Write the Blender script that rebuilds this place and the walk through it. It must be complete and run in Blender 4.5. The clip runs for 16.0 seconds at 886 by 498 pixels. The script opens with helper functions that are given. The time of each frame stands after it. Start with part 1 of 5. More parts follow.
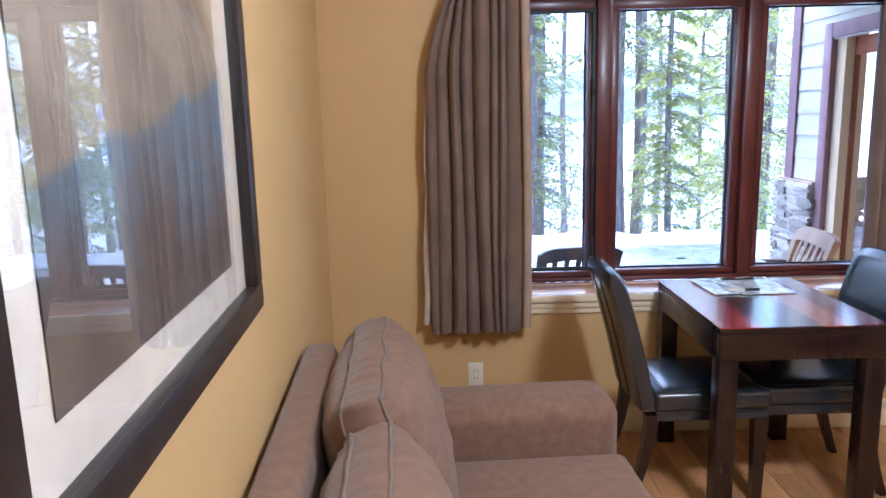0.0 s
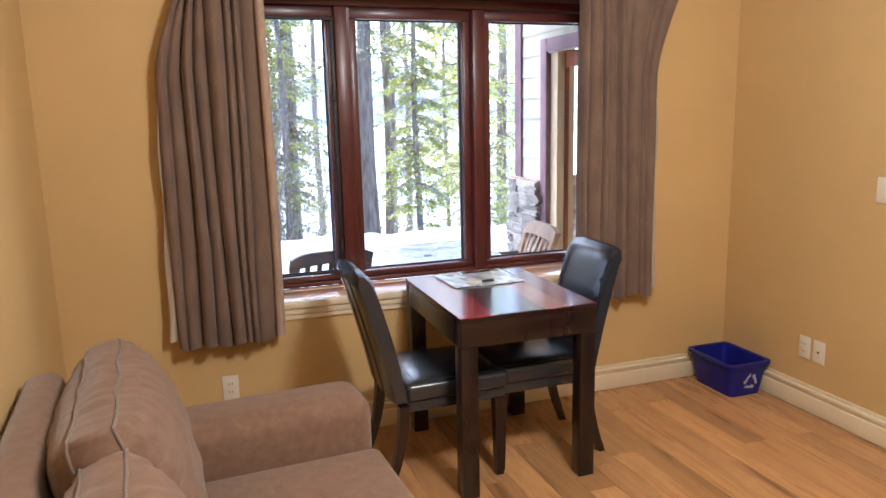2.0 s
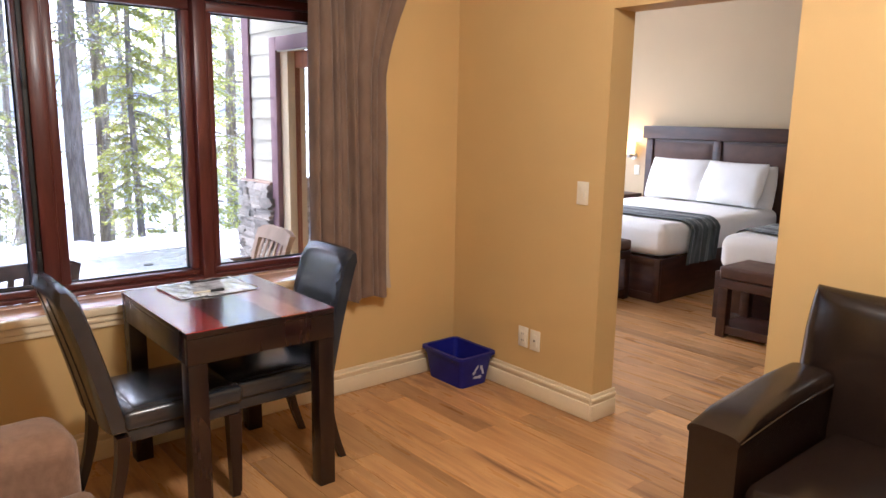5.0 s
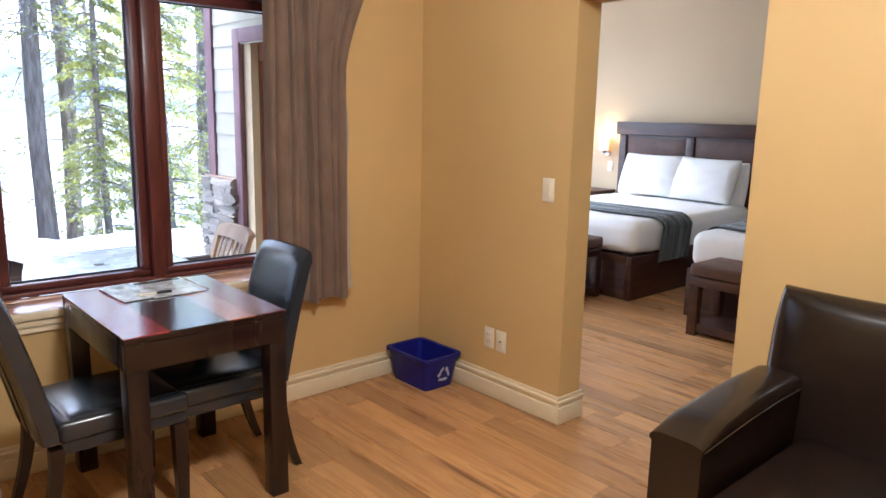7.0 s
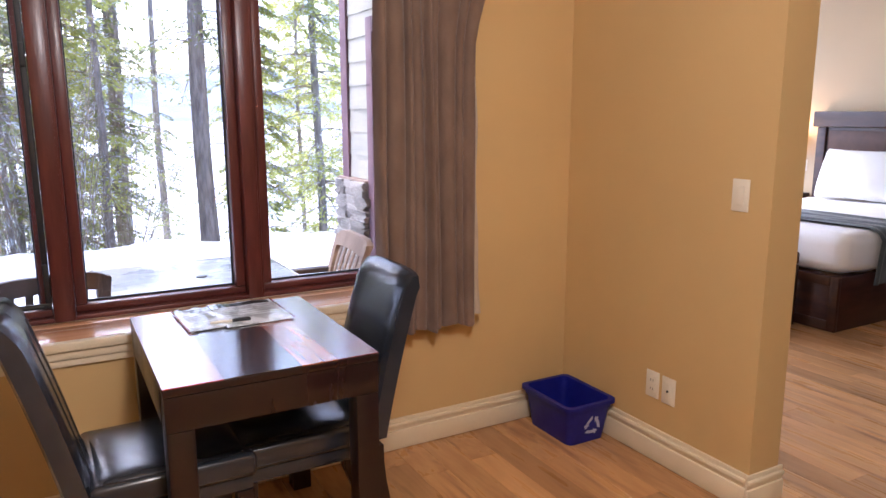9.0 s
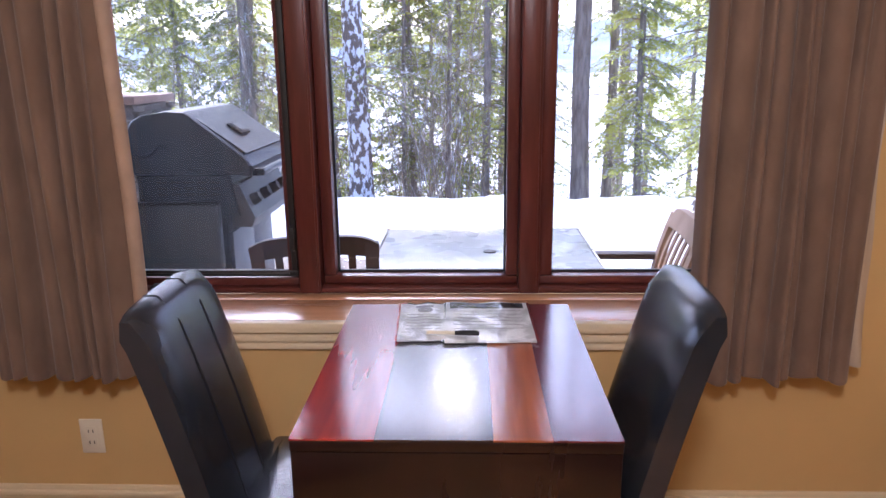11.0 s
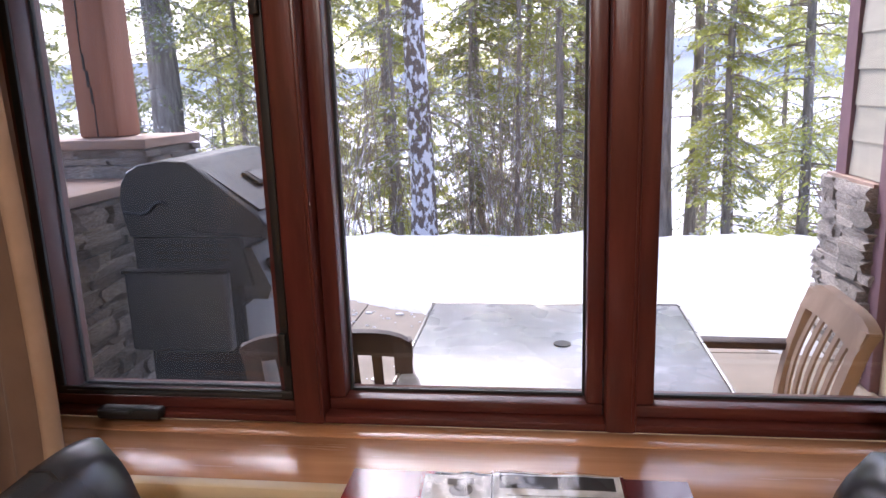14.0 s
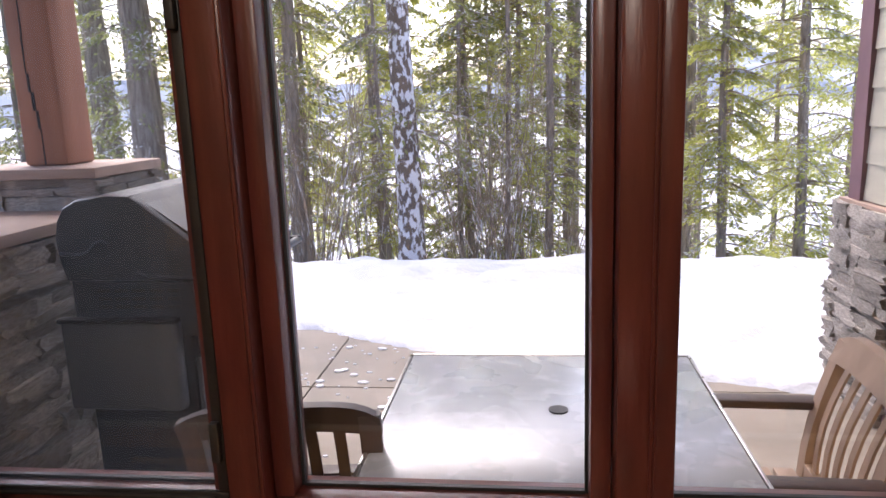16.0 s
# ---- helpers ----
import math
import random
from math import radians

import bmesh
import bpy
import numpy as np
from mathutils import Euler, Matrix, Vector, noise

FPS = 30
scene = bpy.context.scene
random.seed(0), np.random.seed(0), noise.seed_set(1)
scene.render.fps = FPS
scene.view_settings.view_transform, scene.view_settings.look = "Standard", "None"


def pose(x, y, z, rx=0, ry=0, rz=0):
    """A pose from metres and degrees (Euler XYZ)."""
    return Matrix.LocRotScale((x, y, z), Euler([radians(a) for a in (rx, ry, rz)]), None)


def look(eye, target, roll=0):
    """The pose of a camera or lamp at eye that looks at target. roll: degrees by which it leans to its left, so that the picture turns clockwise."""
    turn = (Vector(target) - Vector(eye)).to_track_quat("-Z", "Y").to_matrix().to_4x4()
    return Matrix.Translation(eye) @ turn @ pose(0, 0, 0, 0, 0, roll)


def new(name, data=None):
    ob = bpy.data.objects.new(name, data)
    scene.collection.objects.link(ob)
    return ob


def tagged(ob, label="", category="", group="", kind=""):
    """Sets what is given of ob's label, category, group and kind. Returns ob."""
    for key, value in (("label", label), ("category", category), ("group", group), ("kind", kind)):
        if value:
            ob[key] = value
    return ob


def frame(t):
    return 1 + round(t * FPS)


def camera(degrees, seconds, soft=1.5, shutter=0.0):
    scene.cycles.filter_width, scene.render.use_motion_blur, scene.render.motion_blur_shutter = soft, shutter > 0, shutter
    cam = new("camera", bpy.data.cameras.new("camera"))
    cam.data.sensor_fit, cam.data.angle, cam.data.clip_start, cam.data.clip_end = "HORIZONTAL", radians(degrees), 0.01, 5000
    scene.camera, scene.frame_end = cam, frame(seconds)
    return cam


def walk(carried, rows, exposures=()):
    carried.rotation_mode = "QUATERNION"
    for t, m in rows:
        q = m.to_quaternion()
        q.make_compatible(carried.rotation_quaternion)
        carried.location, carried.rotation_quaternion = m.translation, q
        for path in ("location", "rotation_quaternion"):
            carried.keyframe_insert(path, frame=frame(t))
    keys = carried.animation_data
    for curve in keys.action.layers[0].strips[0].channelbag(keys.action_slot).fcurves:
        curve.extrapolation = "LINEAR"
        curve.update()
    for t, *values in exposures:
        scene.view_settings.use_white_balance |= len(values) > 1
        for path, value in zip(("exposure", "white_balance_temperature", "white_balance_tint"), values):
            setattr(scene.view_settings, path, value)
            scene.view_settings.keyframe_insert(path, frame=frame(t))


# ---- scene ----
cam = camera(63.6, 16.0)
PATH = [
    (0, (-1.432, -3.618, 1.533), (-1.447, -1.652, 1.169), -1.5),
    (0.5, (-1.426, -3.642, 1.548), (-1.246, -1.687, 1.167), -1.5),
    (1, (-1.428, -3.658, 1.541), (-1.079, -1.726, 1.159), -1.3),
    (1.5, (-1.396, -3.677, 1.542), (-0.911, -1.774, 1.162), -1.4),
    (2, (-1.382, -3.66, 1.545), (-0.749, -1.799, 1.173), -1.3),
    (2.5, (-1.383, -3.64, 1.532), (-0.595, -1.836, 1.181), -0.6),
    (3, (-1.372, -3.607, 1.537), (-0.452, -1.867, 1.181), -0.1),
    (3.5, (-1.343, -3.588, 1.533), (-0.315, -1.911, 1.171), 0.3),
    (4, (-1.324, -3.584, 1.532), (-0.202, -1.969, 1.164), 0.6),
    (4.5, (-1.327, -3.584, 1.534), (-0.127, -2.027, 1.164), 0.9),
    (5, (-1.336, -3.59, 1.535), (-0.07, -2.085, 1.169), 1.0),
    (7.5, (-1.094, -3.518, 1.521), (0.215, -2.053, 1.145), 1.2),
    (8, (-0.967, -3.386, 1.51), (0.227, -1.836, 1.096), 0.5),
    (8.5, (-0.834, -3.212, 1.49), (0.262, -1.588, 1.085), -0.1),
    (9, (-0.678, -3.019, 1.46), (0.275, -1.301, 1.085), -0.1),
    (9.5, (-0.46, -2.777, 1.442), (0.217, -0.944, 1.017), 0.5),
    (10, (-0.322, -2.602, 1.413), (0.034, -0.698, 0.915), 0.2),
    (12.3, (-0.049, -2.0, 1.418), (-0.309, -0.073, 0.952), -0.6),
    (12.5, (-0.057, -1.955, 1.408), (-0.324, -0.026, 0.955), -0.6),
    (13, (-0.081, -1.827, 1.433), (-0.357, 0.104, 0.991), -0.9),
    (13.5, (-0.112, -1.685, 1.448), (-0.389, 0.247, 1.012), -1.3),
    (14, (-0.122, -1.593, 1.454), (-0.394, 0.34, 1.02), -1.9),
    (14.5, (-0.117, -1.53, 1.454), (-0.381, 0.405, 1.024), -2.1),
    (15, (-0.116, -1.447, 1.456), (-0.373, 0.491, 1.032), -2.3),
    (15.5, (-0.11, -1.352, 1.463), (-0.37, 0.589, 1.055), -2.3),
    (16, (-0.122, -1.272, 1.482), (-0.37, 0.673, 1.087), -2.1),
]
walk(cam, [(t, look(eye, target, roll)) for t, eye, target, roll in PATH],
     exposures=[(0, 2.85, 4300, 9), (0.5, 2.9, 5000, 12), (1, 3.0, 5700, 20), (1.5, 2.95, 5300, 14), (2, 2.9, 5050, 8), (3.5, 2.85, 4950, 7), (5, 2.8, 5300, 12), (7.5, 2.8, 4900, 6), (8, 2.8, 4900, 8), (9, 2.7, 5150, 18), (10, 2.55, 5000, 22), (12.5, 2.4, 5350, 20), (14, 2.15, 5650, 19), (16, 1.95, 6000, 18)])

# ---- world and sun: a bright overcast winter day ----
SUN_EL, SUN_AZ = radians(50), radians(-22)
world = bpy.data.worlds.new("winter_sky")
scene.world = world
world.use_nodes = True
wn = world.node_tree
wn.nodes.clear()
w_out = wn.nodes.new("ShaderNodeOutputWorld")
w_bg = wn.nodes.new("ShaderNodeBackground")
w_sky = wn.nodes.new("ShaderNodeTexSky")
w_sky.sky_type = "NISHITA"
w_sky.sun_disc = False
w_sky.sun_elevation, w_sky.sun_rotation = SUN_EL, SUN_AZ
w_sky.air_density, w_sky.dust_density, w_sky.ozone_density = 0.7, 4.0, 0.5
w_bg.inputs["Strength"].default_value = 0.13
wn.links.new(w_sky.outputs[0], w_bg.inputs["Color"])
wn.links.new(w_bg.outputs[0], w_out.inputs["Surface"])
sun = bpy.data.lights.new("sun", "SUN")
sun.energy, sun.angle, sun.color = 0.5, radians(40), (1.0, 0.97, 0.93)
sun_ob = new("sun", sun)
sun_dir = Vector((math.sin(SUN_AZ) * math.cos(SUN_EL), math.cos(SUN_AZ) * math.cos(SUN_EL), math.sin(SUN_EL)))
sun_ob.matrix_basis = look(sun_dir * 40, (0, 0, 0))


# ---- materials ----
def mat(name, c1, c2=None, scale=6.0, rough=0.5, metal=0.0, bump=0.1, bscale=80.0, stretch=(1, 1, 1),
        spec=0.5, coat=0.0, contrast=(0.35, 0.65), rvar=0.12, per_object=0.0, c3=None, c3scale=1.5, c3range=(0.6, 0.75), sheen=0.0, bstretch=None, dist=0.004):
    """A procedural surface: two colours mixed by noise, an optional third in large patches, fine relief."""
    m = bpy.data.materials.new(name)
    m.use_nodes = True
    t = m.node_tree
    N, L = t.nodes, t.links
    b = N["Principled BSDF"]
    tc = N.new("ShaderNodeTexCoord")
    mp = N.new("ShaderNodeMapping")
    mp.inputs["Scale"].default_value = stretch
    L.new(tc.outputs["Object"], mp.inputs["Vector"])
    vec = mp.outputs["Vector"]
    oi = None
    if per_object:
        oi = N.new("ShaderNodeObjectInfo")
        add = N.new("ShaderNodeVectorMath")
        add.operation = "MULTIPLY_ADD"
        L.new(oi.outputs["Random"], add.inputs[0])
        add.inputs[1].default_value = (37.0, 53.0, 29.0)
        L.new(vec, add.inputs[2])
        vec = add.outputs[0]
    n1 = N.new("ShaderNodeTexNoise")
    n1.inputs["Scale"].default_value = scale
    n1.inputs["Detail"].default_value = 6
    L.new(vec, n1.inputs["Vector"])
    r = N.new("ShaderNodeMapRange")
    r.inputs["From Min"].default_value, r.inputs["From Max"].default_value = contrast
    L.new(n1.outputs["Fac"], r.inputs["Value"])
    mx = N.new("ShaderNodeMix")
    mx.data_type = "RGBA"
    mx.inputs[6].default_value = (*c1, 1)
    mx.inputs[7].default_value = (*(c2 or [c * 0.8 for c in c1]), 1)
    L.new(r.outputs[0], mx.inputs[0])
    col = mx.outputs[2]
    if c3:
        n3 = N.new("ShaderNodeTexNoise")
        n3.inputs["Scale"].default_value = c3scale
        n3.inputs["Detail"].default_value = 4
        L.new(vec, n3.inputs["Vector"])
        r3 = N.new("ShaderNodeMapRange")
        r3.inputs["From Min"].default_value, r3.inputs["From Max"].default_value = c3range
        L.new(n3.outputs["Fac"], r3.inputs["Value"])
        m3 = N.new("ShaderNodeMix")
        m3.data_type = "RGBA"
        m3.inputs[7].default_value = (*c3, 1)
        L.new(r3.outputs[0], m3.inputs[0])
        L.new(col, m3.inputs[6])
        col = m3.outputs[2]
    if per_object:
        hsv = N.new("ShaderNodeHueSaturation")
        rr = N.new("ShaderNodeMapRange")
        rr.inputs["To Min"].default_value, rr.inputs["To Max"].default_value = 1 - per_object, 1 + per_object
        L.new(oi.outputs["Random"], rr.inputs["Value"])
        L.new(rr.outputs[0], hsv.inputs["Value"])
        L.new(col, hsv.inputs["Color"])
        col = hsv.outputs[0]
    L.new(col, b.inputs["Base Color"])
    n2 = N.new("ShaderNodeTexNoise")
    n2.inputs["Scale"].default_value = bscale
    n2.inputs["Detail"].default_value = 4
    if bstretch:
        mp2 = N.new("ShaderNodeMapping")
        mp2.inputs["Scale"].default_value = bstretch
        L.new(tc.outputs["Object"], mp2.inputs["Vector"])
        L.new(mp2.outputs[0], n2.inputs["Vector"])
    else:
        L.new(vec, n2.inputs["Vector"])
    rv = N.new("ShaderNodeMapRange")
    rv.inputs["To Min"].default_value, rv.inputs["To Max"].default_value = max(0.02, rough - rvar), min(1, rough + rvar)
    L.new(n1.outputs["Fac"], rv.inputs["Value"])
    L.new(rv.outputs[0], b.inputs["Roughness"])
    if bump:
        bp = N.new("ShaderNodeBump")
        bp.inputs["Strength"].default_value = bump
        bp.inputs["Distance"].default_value = dist
        L.new(n2.outputs["Fac"], bp.inputs["Height"])
        L.new(bp.outputs[0], b.inputs["Normal"])
    b.inputs["Metallic"].default_value = metal
    b.inputs["Specular IOR Level"].default_value = spec
    b.inputs["Coat Weight"].default_value = coat
    b.inputs["Coat Roughness"].default_value = 0.15
    b.inputs["Sheen Weight"].default_value = sheen
    return m


def lit(name, colour, strength):
    m = bpy.data.materials.new(name)
    m.use_nodes = True
    b = m.node_tree.nodes["Principled BSDF"]
    b.inputs["Base Color"].default_value = (*colour, 1)
    b.inputs["Emission Color"].default_value = (*colour, 1)
    b.inputs["Emission Strength"].default_value = strength
    return m


def clear(name, rough=0.0, ior=1.45, tint=(1, 1, 1)):
    m = bpy.data.materials.new(name)
    m.use_nodes = True
    b = m.node_tree.nodes["Principled BSDF"]
    b.inputs["Base Color"].default_value = (*tint, 1)
    b.inputs["Transmission Weight"].default_value = 1
    b.inputs["Roughness"].default_value = rough
    b.inputs["IOR"].default_value = ior
    return m


WALL = mat("tan_wall_paint", (0.63, 0.44, 0.188), (0.60, 0.415, 0.175), 1.2, 0.62, bump=0.18, bscale=220, spec=0.35, dist=0.0015)
BEDWALL = mat("cream_wall_paint", (0.58, 0.46, 0.295), (0.55, 0.435, 0.28), 1.2, 0.65, bump=0.15, bscale=220, spec=0.3, dist=0.0015)
CEIL = mat("white_ceiling", (0.78, 0.74, 0.66), (0.74, 0.70, 0.62), 2, 0.85, bump=0.3, bscale=120, spec=0.2)
TRIM = mat("cream_trim_paint", (0.80, 0.69, 0.49), (0.76, 0.65, 0.455), 3, 0.4, bump=0.05, bscale=60)
OAK = mat("scraped_oak_plank", (0.57, 0.32, 0.13), (0.445, 0.232, 0.09), 3.0, 0.30, bump=0.25, bscale=14, stretch=(9, 0.9, 1), spec=0.45,
          per_object=0.26, c3=(0.17, 0.07, 0.03), c3scale=1.7, c3range=(0.57, 0.78), bstretch=(12, 1, 1), dist=0.003)
JOINT = mat("dark_floor_joint", (0.05, 0.025, 0.012), None, 10, 0.8, bump=0)
MAHOG = mat("mahogany_window_wood", (0.135, 0.036, 0.029), (0.085, 0.022, 0.018), 4, 0.33, bump=0.15, bscale=25, stretch=(6, 6, 0.8), spec=0.4, coat=0.1)
MAHOG_H = mat("mahogany_rail_wood", (0.135, 0.036, 0.029), (0.085, 0.022, 0.018), 4, 0.33, bump=0.15, bscale=25, stretch=(0.8, 6, 6), spec=0.4, coat=0.1)
SILLW = mat("honey_fir_sill", (0.66, 0.37, 0.20), (0.50, 0.25, 0.12), 3.2, 0.24, bump=0.12, bscale=20, stretch=(0.7, 9, 9), spec=0.5, coat=0.35, contrast=(0.3, 0.7))
BLACKRUB = mat("black_gasket", (0.012, 0.012, 0.014), (0.02, 0.02, 0.02), 20, 0.55, bump=0.05)
GLASS = clear("window_glass")
CURT = mat("taupe_curtain_cloth", (0.215, 0.146, 0.108), (0.165, 0.111, 0.082), 9, 0.85, bump=0.3, bscale=420, stretch=(1, 1, 0.5), spec=0.15, sheen=0.2, dist=0.002)
CURTEDGE = mat("pinkish_curtain_edge", (0.46, 0.34, 0.26), (0.38, 0.28, 0.21), 9, 0.7, bump=0.3, bscale=300, spec=0.25, dist=0.002)
LINING = mat("cream_curtain_lining", (0.52, 0.44, 0.34), (0.46, 0.385, 0.295), 9, 0.8, bump=0.2, bscale=300, spec=0.2, dist=0.002)
SOFA = mat("taupe_corduroy", (0.225, 0.136, 0.090), (0.185, 0.110, 0.073), 34, 0.85, bump=0.6, bscale=75, spec=0.12, sheen=0.25, bstretch=(1, 6, 1), dist=0.002)
PIPING = mat("taupe_piping", (0.20, 0.143, 0.108), (0.165, 0.118, 0.089), 20, 0.8, bump=0.3, bscale=300, sheen=0.3)
LEATHER = mat("black_leather", (0.020, 0.024, 0.032), (0.026, 0.030, 0.039), 8, 0.25, bump=0.12, bscale=260, spec=0.8, dist=0.0008, rvar=0.03)
STITCH = mat("black_seam", (0.006, 0.006, 0.007), None, 20, 0.6, bump=0)
BROWNLEA = mat("dark_brown_leather", (0.020, 0.012, 0.009), (0.013, 0.008, 0.006), 5, 0.24, bump=0.10, bscale=160, spec=0.5, dist=0.001, rvar=0.05)
ESPRESSO = mat("espresso_wood", (0.018, 0.007, 0.007), (0.011, 0.005, 0.005), 5, 0.3, bump=0.08, bscale=30, stretch=(3, 3, 0.6), spec=0.5, coat=0.2)
TOP_RED = mat("red_stained_veneer", (0.33, 0.03, 0.022), (0.23, 0.02, 0.016), 4, 0.2, bump=0.06, bscale=40, stretch=(8, 0.7, 1), coat=0.9)
TOP_BLACK = mat("black_stained_veneer", (0.020, 0.014, 0.014), (0.03, 0.02, 0.018), 4, 0.2, bump=0.06, bscale=40, stretch=(8, 0.7, 1), coat=0.9)
TOP_ORANGE = mat("amber_stained_veneer", (0.42, 0.13, 0.045), (0.30, 0.085, 0.03), 4, 0.2, bump=0.06, bscale=40, stretch=(8, 0.7, 1), coat=0.9)
TOP_WINE = mat("wine_stained_veneer", (0.13, 0.02, 0.026), (0.09, 0.014, 0.019), 4, 0.2, bump=0.06, bscale=40, stretch=(8, 0.7, 1), coat=0.9)
BINBLUE = mat("blue_recycling_plastic", (0.010, 0.014, 0.23), (0.008, 0.011, 0.19), 12, 0.42, bump=0.15, bscale=150, spec=0.4)
WHITEMARK = mat("pale_print", (0.55, 0.58, 0.75), None, 10, 0.6, bump=0)
PLATE = mat("ivory_switch_plate", (0.80, 0.75, 0.62), (0.78, 0.73, 0.6), 10, 0.35, bump=0.0)
DARKHOLE = mat("dark_slot", (0.02, 0.018, 0.015), None, 10, 0.6, bump=0)
FRAMEBLK = mat("black_picture_frame_wood", (0.018, 0.014, 0.013), (0.028, 0.022, 0.02), 6, 0.35, bump=0.1, bscale=40)
MATBOARD = mat("cream_mat_board", (0.52, 0.44, 0.355), (0.49, 0.415, 0.335), 20, 0.85, bump=0.1, bscale=300)
BEDWOOD = mat("walnut_bed_wood", (0.062, 0.022, 0.012), (0.035, 0.012, 0.008), 4, 0.38, bump=0.1, bscale=30, stretch=(1, 1, 5), coat=0.15)
LINEN = mat("white_bed_linen", (0.86, 0.85, 0.84), (0.83, 0.815, 0.80), 5, 0.8, bump=0.35, bscale=12, spec=0.2, sheen=0.2, dist=0.01)
THROW = mat("grey_green_throw", (0.028, 0.038, 0.043), (0.080, 0.096, 0.100), 5, 0.85, bump=0.5, bscale=40, stretch=(1, 6, 1), sheen=0.4, dist=0.006)
BENCHPAD = mat("brown_bench_pad", (0.10, 0.045, 0.026), (0.075, 0.033, 0.02), 8, 0.5, bump=0.2, bscale=150)
STEEL = mat("brushed_steel", (0.55, 0.53, 0.5), (0.45, 0.44, 0.42), 20, 0.3, metal=1.0, bump=0.05)
SHADE_LIT = lit("lit_glass_shade", (1.0, 0.60, 0.22), 0.45)
# glow for the bowl of the added, unseen ceiling light
CEIL_LIT = lit("added_lit_ceiling_bowl", (1.0, 0.74, 0.46), 5.0)
# outdoors
SNOW = mat("snow", (0.70, 0.705, 0.725), (0.62, 0.63, 0.655), 2.5, 0.75, bump=0.9, bscale=6, spec=0.25, dist=0.05)
CONC = mat("patio_concrete", (0.255, 0.215, 0.17), (0.205, 0.175, 0.14), 4, 0.75, bump=0.2, bscale=70, c3=(0.17, 0.155, 0.135), c3scale=0.9)
STONES = mat("stacked_ledge_stone", (0.50, 0.455, 0.40), (0.29, 0.26, 0.23), 9, 0.85, bump=0.8, bscale=28, per_object=0.35, c3=(0.34, 0.28, 0.22), c3scale=2.5, spec=0.3, dist=0.012)
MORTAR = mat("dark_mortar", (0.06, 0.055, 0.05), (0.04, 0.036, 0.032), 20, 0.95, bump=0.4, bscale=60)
CAPST = mat("tan_cap_stone", (0.42, 0.30, 0.235), (0.35, 0.25, 0.195), 5, 0.7, bump=0.25, bscale=50)
CEDARPOST = mat("cedar_post_wood", (0.40, 0.185, 0.105), (0.31, 0.135, 0.075), 3, 0.6, bump=0.3, bscale=14, stretch=(5, 5, 0.5))
SIDING = mat("sage_beige_lap_siding", (0.52, 0.49, 0.39), (0.47, 0.44, 0.35), 5, 0.6, bump=0.2, bscale=40, stretch=(1, 0.3, 6), per_object=0.05)
PURPLE = mat("plum_painted_trim", (0.22, 0.125, 0.14), (0.18, 0.10, 0.115), 5, 0.55, bump=0.15, bscale=40)
DOORW = mat("fir_door_wood", (0.27, 0.09, 0.04), (0.19, 0.06, 0.027), 4, 0.4, bump=0.15, bscale=25, stretch=(5, 5, 0.6))
GRILLBLK = mat("grey_black_grill_enamel", (0.036, 0.042, 0.050), (0.028, 0.033, 0.040), 10, 0.40, bump=0.08, bscale=200, spec=0.35)
GRILLDK = mat("matte_black_grill_cart", (0.012, 0.012, 0.013), (0.017, 0.017, 0.018), 10, 0.6, bump=0.05, spec=0.25)
GRILLST = mat("grey_steel_shelf", (0.070, 0.076, 0.086), (0.058, 0.063, 0.072), 10, 0.42, metal=0.4, bump=0.05)
# the paler mottling paints a broken sky reflection into the laminate
PTOP = mat("sky_mottled_laminate_top", (0.44, 0.475, 0.52), (0.35, 0.38, 0.42), 6, 0.28, bump=0.05, bscale=60, c3=(0.60, 0.64, 0.69), c3scale=13, c3range=(0.56, 0.74), coat=0.4)
PCHAIR = mat("brown_patio_wood", (0.062, 0.037, 0.029), (0.043, 0.025, 0.02), 4, 0.5, bump=0.15, bscale=30, stretch=(3, 3, 0.8))
PCHAIR2 = mat("pale_weathered_wood", (0.34, 0.23, 0.16), (0.26, 0.175, 0.12), 4, 0.55, bump=0.15, bscale=30, stretch=(3, 3, 0.8))
BARK = mat("grey_fir_bark", (0.42, 0.365, 0.315), (0.23, 0.195, 0.165), 5, 0.95, bump=1.0, bscale=16, stretch=(4, 4, 0.7), spec=0.15, dist=0.05)
BARKSNOW = mat("snow_plastered_bark", (0.17, 0.135, 0.11), (0.8, 0.8, 0.81), 15, 0.9, bump=0.8, bscale=16, contrast=(0.49, 0.56), stretch=(1, 1, 0.6), spec=0.2, dist=0.03)

MESH = bpy.data.materials.new("insect_screen_mesh")
MESH.use_nodes = True
mesh_mix = MESH.node_tree.nodes.new("ShaderNodeMixShader")
mesh_mix.inputs[0].default_value = 0.035
mesh_open = MESH.node_tree.nodes.new("ShaderNodeBsdfTransparent")
mesh_wire = MESH.node_tree.nodes.new("ShaderNodeBsdfTranslucent")
mesh_wire.inputs["Color"].default_value = (0.30, 0.33, 0.36, 1)
MESH.node_tree.links.new(mesh_open.outputs[0], mesh_mix.inputs[1])
MESH.node_tree.links.new(mesh_wire.outputs[0], mesh_mix.inputs[2])
MESH.node_tree.links.new(mesh_mix.outputs[0], MESH.node_tree.nodes["Material Output"].inputs["Surface"])


